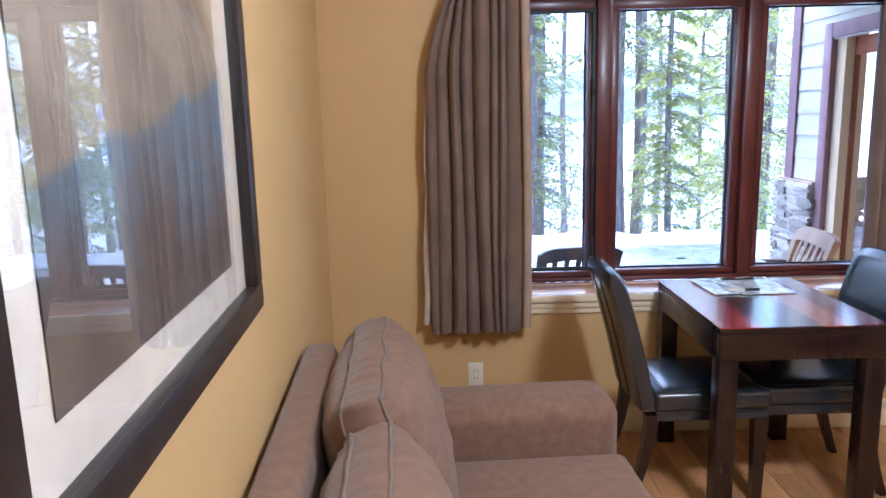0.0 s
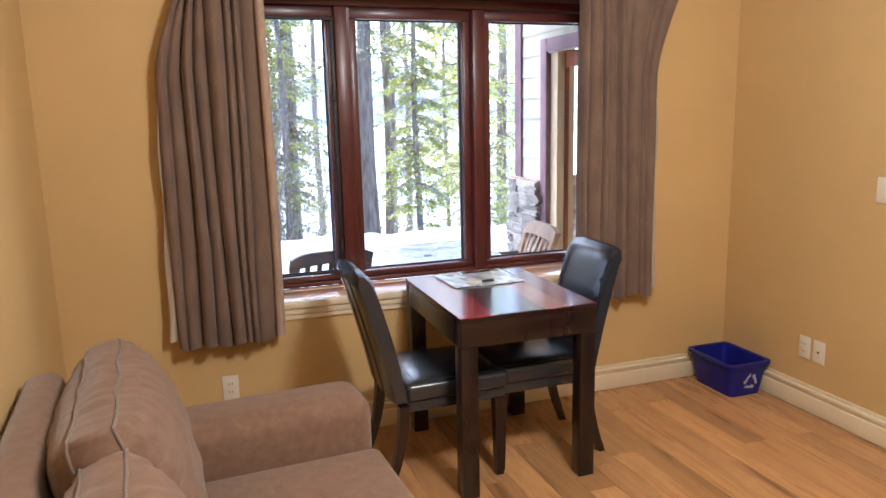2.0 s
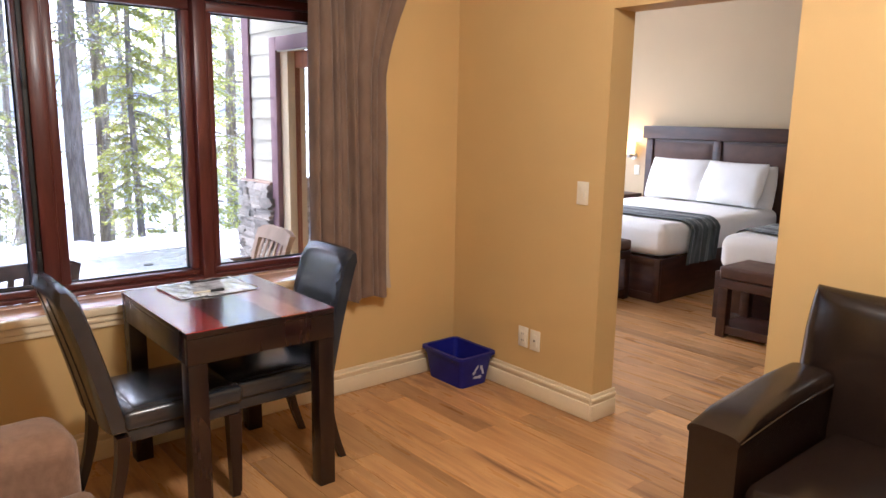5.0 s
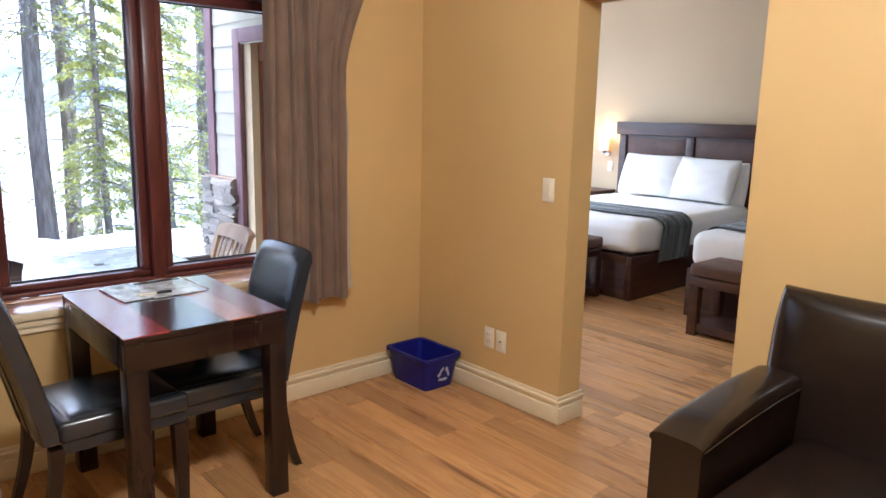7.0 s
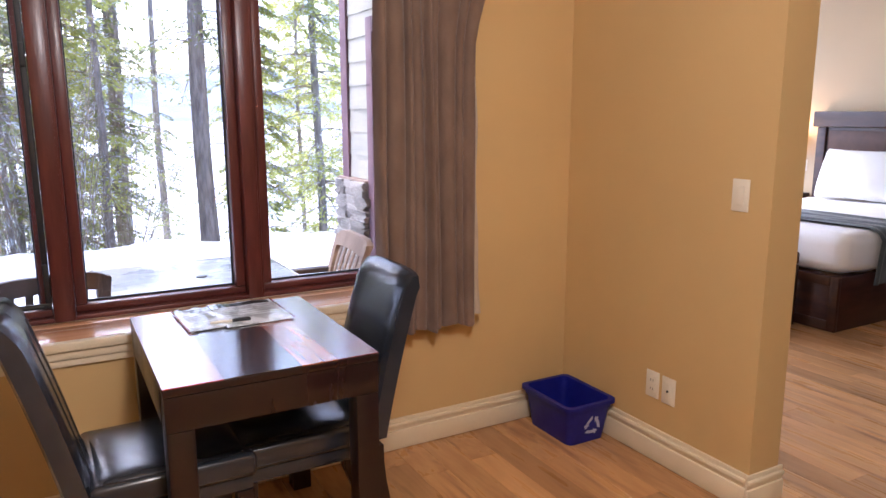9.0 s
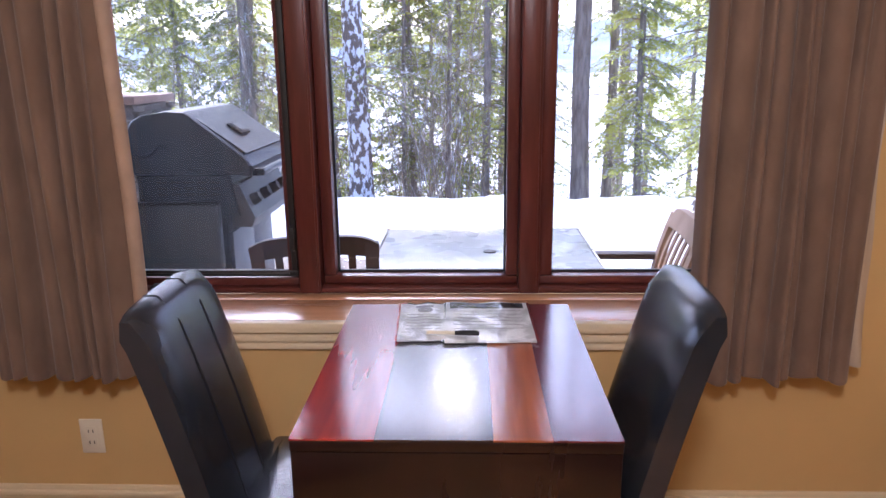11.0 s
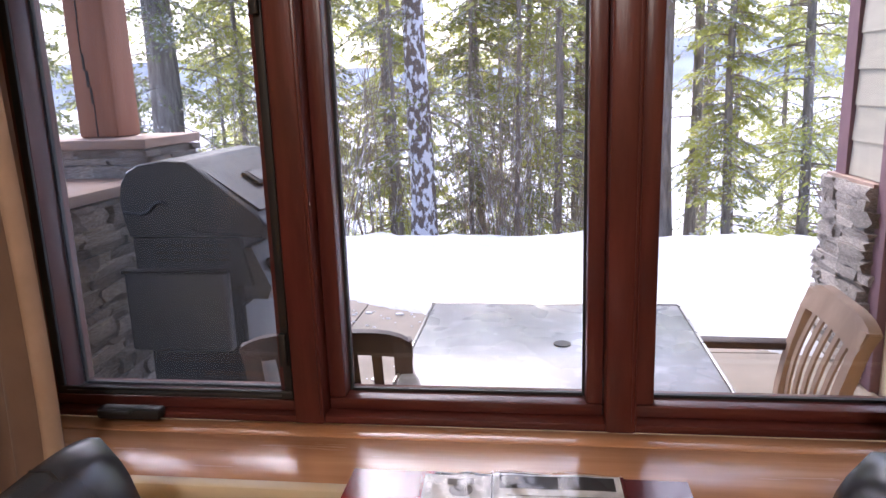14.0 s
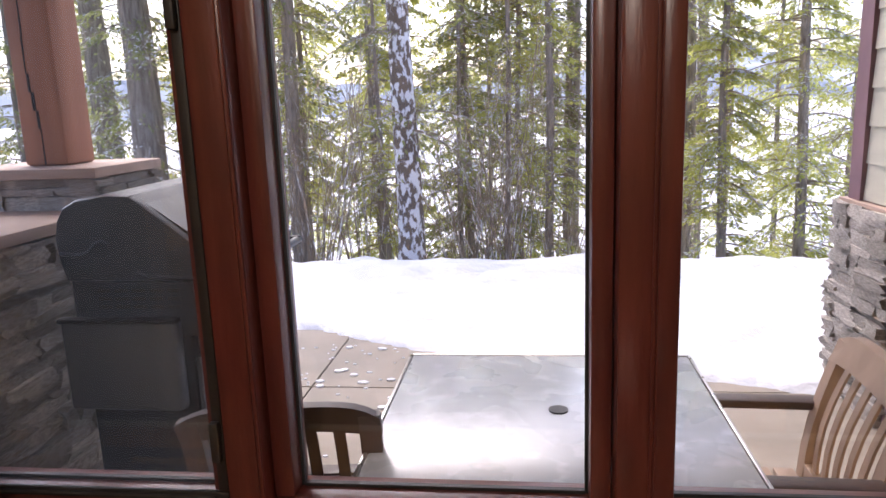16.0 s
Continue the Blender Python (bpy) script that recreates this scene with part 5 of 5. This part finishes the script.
# ---- barbecue ----
def barbecue():
    g = thing("barbecue", (-1.35, 1.4, -0.1), "grey-black gas barbecue with closed lid", "barbecue")
    y0, y1 = 0.90, 1.62
    prof = [(-1.605, 0.895), (-1.622, 0.96), (-1.630, 1.04), (-1.618, 1.10), (-1.590, 1.145), (-1.54, 1.172), (-1.43, 1.188), (-1.345, 1.184), (-1.315, 1.164), (-1.085, 0.982), (-1.05, 0.935), (-1.058, 0.885), (-1.16, 0.905), (-1.30, 0.895)]

    def extrude(pr, ya, yb, inset=0.0):
        bm = bmesh.new()
        cx, cz = sum(p[0] for p in pr) / len(pr), sum(p[1] for p in pr) / len(pr)
        rings = []
        for y, k in ((ya, 0.965), (ya + 0.014, 1.0), (yb - 0.014, 1.0), (yb, 0.965)):
            rings.append([bm.verts.new((cx + (x - cx) * k, y, cz + (z - cz) * k)) for x, z in pr])
        n = len(pr)
        for a, b in zip(rings, rings[1:]):
            for i in range(n):
                bm.faces.new((a[i], a[(i + 1) % n], b[(i + 1) % n], b[i]))
        bm.faces.new(rings[0])
        bm.faces.new(rings[-1])
        return bm
    lid = part("lid", extrude(prof, y0, y1), GRILLBLK, g, angle=25)
    bm = extrude([(-1.318, 1.152), (-1.305, 1.156), (-1.078, 0.994), (-1.092, 0.983)], y0 + 0.03, y1 - 0.03)
    part("front_skin", bm, GRILLBLK, lid, angle=25)
    # raised contour on the lid's end
    bm = bmesh.new()
    for pts in ([(-1.612, 0.992), (-1.54, 0.985), (-1.51, 0.995), (-1.48, 1.026), (-1.455, 1.032), (-1.43, 1.018)], [(-1.345, 0.925), (-1.31, 0.911), (-1.07, 0.900)]):
        cord(bm, [Vector((x, y0 - 0.001, z)) for x, z in pts], 0.008, n=10, closed=False)
    part("contour", bm, GRILLBLK, lid)
    m = Matrix.Translation((-1.195, 1.20, 1.083)) @ pose(0, 0, 0, 0, 33, 0)
    bm = bmesh.new()
    box(bm, -0.045, 0.045, -0.07, 0.07, -0.004, 0.014, r=0.012, seg=2, m=m)
    bd = part("badge", bm, GRILLDK, lid, "dark oval lid badge")
    bm = bmesh.new()
    box(bm, -0.030, 0.030, -0.045, 0.045, 0.0145, 0.017, r=0.001, seg=1, m=m)
    part("gauge_face", bm, GRILLST, bd, "grey gauge face")
    bm = bmesh.new()
    cyl(bm, (-1.015, y0 + 0.03, 0.905), (-1.015, y1 - 0.03, 0.905), 0.016, n=14)
    h = part("handle", bm, GRILLST, lid, "round steel lid handle")
    for y in (y0 + 0.03, y1 - 0.06):
        bm = bmesh.new()
        box(bm, -1.075, -1.003, y, y + 0.03, 0.888, 0.922, r=0.006)
        part("bracket", bm, GRILLDK, lid, "black handle bracket")
    # firebox with vent slots
    fb = part("firebox", extrude([(-1.60, 0.70), (-1.60, 0.893), (-1.16, 0.893), (-1.12, 0.70)], y0 + 0.01, y1 - 0.01), GRILLBLK, g, angle=25)
    for k in range(5):
        for j in range(3):
            part("vent_slot", bx(-1.50 + 0.062 * k, -1.455 + 0.062 * k, y0 + 0.006, y0 + 0.012, 0.80 + 0.028 * j, 0.811 + 0.028 * j), DARKHOLE, fb, "dark vent slot")
    # control panel, sloping, with knobs
    cp = part("control_panel", extrude([(-1.17, 0.85), (-1.125, 0.855), (-1.055, 0.69), (-1.075, 0.645), (-1.17, 0.645)], y0 + 0.02, y1 - 0.02), GRILLST, g, "brushed grey control panel", angle=25)
    for k in range(4):
        y = y0 + 0.10 + k * 0.165
        bm = bmesh.new()
        cyl(bm, (-1.092, y, 0.762), (-1.050, y, 0.783), 0.030, 0.024, n=16)
        part("knob", bm, GRILLDK, cp, "black control knob")
    for k in range(9):
        part("vent_slot", bx(-1.133, -1.115, y0 + 0.05 + k * 0.018, y0 + 0.058 + k * 0.018, 0.852, 0.858), DARKHOLE, cp)
    # folded side shelf, cart and panels
    bm = bmesh.new()
    box(bm, -1.615, -1.205, 0.845, 0.900, 0.455, 0.772, r=0.016, seg=3)
    part("side_shelf", bm, GRILLST, g, "grey folded side shelf")
    bm = bmesh.new()
    box(bm, -1.62, -1.20, 0.838, 0.88, 0.764, 0.780, r=0.005)
    part("shelf_edge", bm, GRILLDK, g, "dark shelf edge")
    part("cart", bx(-1.58, -1.19, y0 + 0.02, y1 - 0.02, -0.04, 0.70, r=0.006), GRILLDK, g, "matte black cart")
    part("cart_door", bx(-1.188, -1.172, y0 + 0.03, (y0 + y1) / 2 - 0.004, 0.0, 0.62, r=0.004), GRILLST, g, "grey steel cart door")
    part("cart_door", bx(-1.188, -1.172, (y0 + y1) / 2 + 0.004, y1 - 0.03, 0.0, 0.62, r=0.004), GRILLST, g, "grey steel cart door")
    for x in (-1.56, -1.22):
        for y in (y0 + 0.05, y1 - 0.05):
            bm = bmesh.new()
            cyl(bm, (x - 0.012, y, -0.068), (x + 0.012, y, -0.068), 0.032, n=16)
            part("caster", bm, BLACKRUB, g)
    g.matrix_basis = Matrix.Translation((-1.435, 1.41, -0.055))
    return g


barbecue()


# ---- snow, lake and far shore ----
def snow_line(x):
    """Where the snow begins beyond the cleared patio."""
    if x < -1.65:
        return 3.36 + 0.10 * (-1.65 - x)
    if x < -0.88:
        return 3.36 - 0.43 * (x + 1.65) / 0.77
    return 2.93 - 0.28 * (x + 0.88)


def ground_z(x, y):
    edge = snow_line(x) + 0.05 * noise.noise(Vector((x * 2.5, y * 0.3, 0)))
    d = y - edge
    if x > 1.6:
        d = min(d, 9) if y > 2.4 else -1
    if x < -4.3:
        d = max(d, min(1.0, (-4.3 - x) * 2))
    lift = -0.155 + 0.12 * max(0, min(1, d / 0.12)) + 0.09 * max(0, min(1, d / 1.3)) ** 0.8
    crest = 5.1 + 0.25 * noise.noise(Vector((x * 0.35, 3, 0)))
    z = lift - 0.012 * max(0, x + 1) * max(0, min(1, (y - 3) / 2))
    z += 0.06 * noise.noise(Vector((x * 1.5, y * 1.5, 5))) * max(0, min(1, d * 2)) + (0.045 * noise.noise(Vector((x * 3.5, y * 4.5, 9))) - 0.10 * max(0, noise.noise(Vector((x * 4.2, y * 5.5, 21))) - 0.22)) * max(0, min(1, d * 2))
    if y > crest:
        e = y - crest
        z -= 0.30 * e * min(1, e / 1.2)
    return max(z, -9.0 + 0.0005 * y)


def spaced(a, b, near, far, mid):
    out, v = [], a
    while v < b:
        out.append(v)
        dist = abs(v - mid)
        v += near + dist * dist * far
    return out + [b]


bm = bmesh.new()
xs = sorted(set([-v for v in spaced(0.3, 900, 0.085, 0.0045, 0)] + spaced(0, 900, 0.085, 0.0045, 0)))
ys = spaced(0.12, 6.4, 0.075, 0.0, 3) + spaced(6.7, 1200, 0.4, 0.004, 6)
rows = [[bm.verts.new((x, y, ground_z(x, y))) for x in xs] for y in ys]
for ra, rb in zip(rows, rows[1:]):
    for i in range(len(xs) - 1):
        bm.faces.new((ra[i], ra[i + 1], rb[i + 1], rb[i]))
solid("ground", bm, SNOW, "deep snow bank sloping down to a frozen white lake", kind="structure", angle=180)
bm = bmesh.new()


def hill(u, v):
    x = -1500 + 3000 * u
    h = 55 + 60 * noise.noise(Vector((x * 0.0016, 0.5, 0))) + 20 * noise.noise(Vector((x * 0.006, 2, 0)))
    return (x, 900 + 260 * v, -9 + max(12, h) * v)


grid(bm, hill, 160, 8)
solid("backdrop_hills", bm, HILL, "wooded hills across the lake in haze-pale blue-grey", kind="structure", angle=180)


# ---- trees ----
def mesh_fast(name, verts, faces, material):
    me = bpy.data.meshes.new(name)
    me.from_pydata(verts, [], faces)
    me.materials.append(material)
    return me


def leaves(rng, centres, ways, length, width, droop):
    """Small pointed leaf blades at the centres, along the ways, as arrays of points and faces."""
    n = len(centres)
    ways = ways + rng.normal(0, 0.45, (n, 3))
    ways[:, 2] -= droop
    ways /= np.linalg.norm(ways, axis=1)[:, None]
    side = np.cross(ways, rng.normal(0, 1, (n, 3)) + np.array([0, 0, 1.2]))
    side /= np.linalg.norm(side, axis=1)[:, None] + 1e-9
    ln = (length * rng.uniform(0.6, 1.3, n))[:, None]
    wd = (width * rng.uniform(0.6, 1.3, n))[:, None]
    a, b, c, d = centres, centres + ways * ln * 0.45 + side * wd, centres + ways * ln, centres + ways * ln * 0.45 - side * wd
    pts = np.stack([a, b, c, d], 1).reshape(-1, 3)
    fs = np.arange(n * 4).reshape(-1, 4)
    return pts, fs


def tree(x, y, dia, height, name, label, seed, bark=BARK, low=0.0, branches=60, reach=1.6, per=70, dense=1.0, needle=NEEDLE, snow=0.4, lean=(0, 0), leaf=(0.11, 0.022), droop=0.5, dens_top=6.0, group="trees by the lake"):
    rng = np.random.default_rng(seed)
    per = int(per * dense)
    base = ground_z(x, y) - 0.15
    t = thing(name, (x, y, base), label, "tree", group)
    axis = lambda z: Vector((x + lean[0] * z + 0.03 * math.sin(z * 0.9 + seed), y + lean[1] * z, base + z))
    bm = bmesh.new()
    nv = 34

    def tp(u, v):
        z = height * v
        r = dia / 2 * (1 - 0.72 * v) * (1 + 0.35 * math.exp(-z * 3))
        a = u * 2 * math.pi
        r *= 1 + 0.07 * noise.noise(Vector((math.cos(a) * 3, math.sin(a) * 3, z * 0.8 + seed))) + 0.05 * noise.noise(Vector((math.cos(a) * 9, math.sin(a) * 9, z * 1.5 + seed)))
        p = axis(z)
        return (p.x + r * math.cos(a), p.y + r * math.sin(a), p.z)
    grid(bm, tp, 18, nv, close_u=True)
    part("trunk", bm, bark, t, angle=180)
    if not branches:
        return t
    P, W, S, L = [], [], [], []
    tv, tf = [], []
    for i in range(branches):
        z = low + (min(height, dens_top) - low) * rng.uniform(0, 1) ** 0.9
        if rng.uniform() < 0.15:
            z = rng.uniform(low, height * 0.95)
        a = rng.uniform(0, 2 * math.pi)
        ln = reach * (1 - 0.75 * z / height) * rng.uniform(0.45, 1.15)
        rise = rng.uniform(-0.15, 0.30)
        p0 = axis(z)
        d = np.array([math.cos(a), math.sin(a), 0])
        m = 7
        pts = [np.array(p0) + d * ln * s + np.array([0, 0, rise * ln * s - 0.42 * ln * s * s]) for s in np.linspace(0, 1, m)]
        for j in range(m - 1):
            r0 = 0.013 * (1 - j / m) + 0.003
            k = len(tv)
            for q in (pts[j], pts[j + 1]):
                for o in ((0, 0, r0), (-d[1] * r0, d[0] * r0, -r0 * 0.6), (d[1] * r0, -d[0] * r0, -r0 * 0.6)):
                    tv.append(tuple(q + np.array(o)))
            for e in range(3):
                tf.append((k + e, k + (e + 1) % 3, k + 3 + (e + 1) % 3, k + 3 + e))
        s = rng.uniform(0.12, 1.0, per) ** 0.8
        c = np.array(p0)[None] + d[None] * (ln * s)[:, None]
        c[:, 2] += rise * ln * s - 0.42 * ln * s * s
        perp = np.array([-d[1], d[0], 0])
        sp = rng.normal(0, 0.20, per) * ln * (1.1 - 0.6 * s)
        c += perp[None] * sp[:, None]
        c[:, 2] -= np.abs(sp) * 0.35 + rng.uniform(0, 0.05, per)
        w = d[None] * 0.8 + perp[None] * np.sign(sp)[:, None] * 0.7
        P.append(c)
        W.append(w)
    P, W = np.concatenate(P), np.concatenate(W)
    white = rng.uniform(size=len(P)) < snow
    me = mesh_fast("branches", tv, tf, TWIG)
    ob = tagged(new("limbs", me), kind="stuff")
    ob.parent = t
    ob.matrix_parent_inverse = t.matrix_basis.inverted()
    for nm, sel, mt, up, lb in (("crown", ~white, needle, 0.0, ""), ("snow_load", white, SNOW, 0.012, "snow lying on the branches")):
        if sel.sum() == 0:
            continue
        pts, fs = leaves(rng, P[sel] + np.array([0, 0, up]), W[sel], leaf[0] * (1 if up == 0 else 0.6), leaf[1] * (1.0 if up == 0 else 0.6), droop if up == 0 else 0.1)
        ob = new(nm, mesh_fast(nm, pts.tolist(), fs.tolist(), mt))
        ob.parent = t
        ob.matrix_parent_inverse = t.matrix_basis.inverted()
        tagged(ob, lb, kind="stuff")
    return t


tree(-1.67, 7.55, 0.34, 13, "fir_tree", "fir trunk plastered with wind-blown snow", 1, BARKSNOW, low=1.4, branches=30, reach=1.5, per=110, needle=NEEDLE2)
tree(1.70, 9.6, 0.32, 15, "fir_tree", "straight grey fir trunk with bare lower stem", 2, low=3.4, branches=26, reach=1.6, per=60, needle=NEEDLE2)
tree(0.65, 12.6, 0.34, 16, "fir_tree", "straight brown fir trunk with bare lower stem", 3, low=3.4, branches=26, reach=1.8, per=60, needle=NEEDLE2)
tree(3.05, 13.0, 0.26, 14, "fir_tree", "slim fir trunk with sparse snowy branches", 4, low=1.0, branches=40, reach=1.1, per=30, needle=NEEDLE2, snow=0.3)
tree(2.43, 11.0, 0.20, 14, "fir_tree", "slim fir trunk with short dead branches", 5, low=1.5, branches=36, reach=0.9, per=26, needle=NEEDLE2, snow=0.35)
tree(2.25, 19.0, 0.25, 15, "fir_tree", "fir tree with drooping snowy branches", 6, low=0.5, branches=60, reach=1.3, per=46, dense=2.0, needle=NEEDLE2, snow=0.45, dens_top=8)
tree(3.75, 9.6, 0.17, 11, "cedar_tree", "green cedar dusted with snow", 7, low=0.2, branches=120, reach=1.35, per=120, dense=1.4, leaf=(0.10, 0.019), needle=NEEDLE, snow=0.44, dens_top=7, lean=(-0.01, 0))
tree(2.62, 9.5, 0.14, 9, "cedar_tree", "slender young cedar dusted with snow", 8, low=0.1, branches=110, reach=0.9, per=110, dense=1.3, leaf=(0.10, 0.019), needle=NEEDLE, snow=0.42, dens_top=6)
tree(5.7, 12.5, 0.30, 13, "cedar_tree", "green cedar with arching snowy boughs", 9, low=0.2, branches=110, reach=1.7, per=80, dense=1.5, needle=NEEDLE, snow=0.44, dens_top=7)
tree(-3.7, 9.4, 0.26, 13, "fir_tree", "brown fir trunk among the saplings", 10, low=1.8, branches=40, reach=1.3, per=60, dense=2.0, needle=NEEDLE2, snow=0.4)
tree(-6.16, 9.55, 0.55, 16, "cedar_tree", "thick ridged cedar trunk with snowy boughs", 11, low=1.2, branches=60, reach=2.4, per=90, dense=2.0, needle=NEEDLE2, snow=0.4, dens_top=7)
tree(-8.1, 11.6, 0.55, 16, "cedar_tree", "thick ridged cedar trunk behind the post", 12, low=1.0, branches=60, reach=2.4, per=90, dense=2.0, needle=NEEDLE2, snow=0.4, dens_top=7)
tree(-5.0, 13.0, 0.24, 13, "fir_tree", "fir trunk with hanging snowy branches", 13, low=0.8, branches=60, reach=1.6, per=60, dense=2.0, needle=NEEDLE2, snow=0.45)
for i, (x, y) in enumerate(((-0.75, 11.5), (-2.3, 12.2), (-1.55, 15.5), (-3.6, 15.2), (0.0, 13.2), (-5.6, 17.0), (-7.5, 16.0), (-9.5, 13.5), (-1.0, 9.9), (-2.6, 10.6), (-0.2, 10.4), (-3.9, 11.0), (0.35, 11.9), (-4.9, 10.0), (5.0, 14.5), (-6.4, 12.6), (-8.6, 10.2), (6.8, 12.5))):
    tree(1.05 * x - 0.1, 1.04 * y, 0.09 + 0.02 * (i % 3), 10 + i % 3, "cedar_tree", "yellow-green cedar sapling behind the shrubs", 30 + i, low=0.1, branches=120, reach=1.3, per=125, needle=NEEDLE if i % 4 else NEEDLE2, snow=0.30, dens_top=8, leaf=(0.10, 0.020), group="cedars behind the shrubs")
for i, (x, y, d) in enumerate(((-1.05, 9.4, 0.09), (-0.35, 9.2, 0.10), (0.22, 9.1, 0.14), (-2.35, 9.6, 0.10), (-2.0, 8.3, 0.07), (7.5, 14.0, 0.3), (4.4, 16.0, 0.25), (-10.5, 16.0, 0.4))):
    tree(1.05 * x - 0.1, 1.04 * y, d, 9, "young_tree", "thin grey sapling trunk", 60 + i, low=0.8, branches=30, reach=0.9, per=60, needle=NEEDLE, snow=0.4, group="saplings")


def shrub(x, y, seed, n=15, h=3.6):
    rng = random.Random(seed)
    base = ground_z(x, y) - 0.05
    tv, tf = [], []

    def tube(pts, r0, r1):
        for j in range(len(pts) - 1):
            ra, rb = r0 + (r1 - r0) * j / (len(pts) - 1), r0 + (r1 - r0) * (j + 1) / (len(pts) - 1)
            k = len(tv)
            for q, r in ((pts[j], ra), (pts[j + 1], rb)):
                for a in (0.5, 2.6, 4.7):
                    tv.append((q.x + r * math.cos(a), q.y + r * math.sin(a), q.z))
            for e in range(3):
                tf.append((k + e, k + (e + 1) % 3, k + 3 + (e + 1) % 3, k + 3 + e))
    for i in range(n):
        a, sp = rng.uniform(0, 6.28), rng.uniform(0.1, 0.9)
        hh = h * rng.uniform(0.55, 1.1)
        bend = rng.uniform(-0.4, 0.4)
        pts = [Vector((x + 0.15 * math.cos(a) + math.cos(a) * sp * hh * 0.45 * s + bend * s * s, y + math.sin(a) * sp * hh * 0.45 * s, base + hh * s - 0.12 * hh * s * s)) for s in [k / 8 for k in range(9)]]
        tube(pts, 0.009, 0.003)
        for j in range(7):
            s = rng.randrange(2, 8)
            p = pts[s]
            d = Vector((rng.uniform(-1, 1), rng.uniform(-1, 1), rng.uniform(0.0, 0.9))).normalized() * rng.uniform(0.3, 0.8)
            tube([p, p + d * 0.5 + Vector((0, 0, 0.03)), p + d + Vector((0, 0, -0.05))], 0.005, 0.0025)
    ob = new("bare_shrub", mesh_fast("bare_shrub", tv, tf, TWIG))
    return tagged(ob, "bare shrub stems lined with snow", "shrub", "shrubs at the bank")


for i, (x, y) in enumerate(((-2.75, 7.3), (-2.2, 7.8), (-1.75, 8.4), (-0.75, 7.6), (-0.2, 8.0), (-3.5, 7.9), (-1.0, 8.8), (0.35, 8.6), (-4.4, 8.2), (-2.5, 7.0), (-0.45, 7.2))):
    shrub(1.05 * x - 0.1, 1.04 * y, 80 + i)


# ---- floor boards ----
def planks():
    fl = thing("floor", (0, -2, 0), "scraped honey oak plank floor", "floor", kind="structure")
    rnd = random.Random(5)
    w, ln = 0.127, 1.22
    bm = bmesh.new()
    box(bm, -w / 2 + 0.0005, w / 2 - 0.0005, -0.5, 0.5, -0.012, 0.0, r=0.0009, seg=1)
    me = mesh_of("floor_board", bm, OAK)

    def lay(xa, xb, ya, yb):
        x, k = xa, 0
        while x < xb - 0.005:
            ww = min(w, xb - x)
            y = ya
            first = True
            while y < yb - 0.003:
                l = rnd.uniform(0.35, ln) if first else ln
                first = False
                l = min(l, yb - y)
                if yb - y - l < 0.12:
                    l = yb - y
                ob = new("floor_board", me)
                ob.parent = fl
                ob.matrix_parent_inverse = fl.matrix_basis.inverted()
                ob.matrix_basis = Matrix.Translation((x + ww / 2, y + l / 2, 0)) @ Matrix.Diagonal((ww / w, l - 0.001, 1, 1))
                y += l
            x += w
            k += 1
    lay(XL, XR, YB, YW)
    lay(XR, XR2, OY0, OY1)
    lay(XR2, BX, BYS, BYN)


planks()
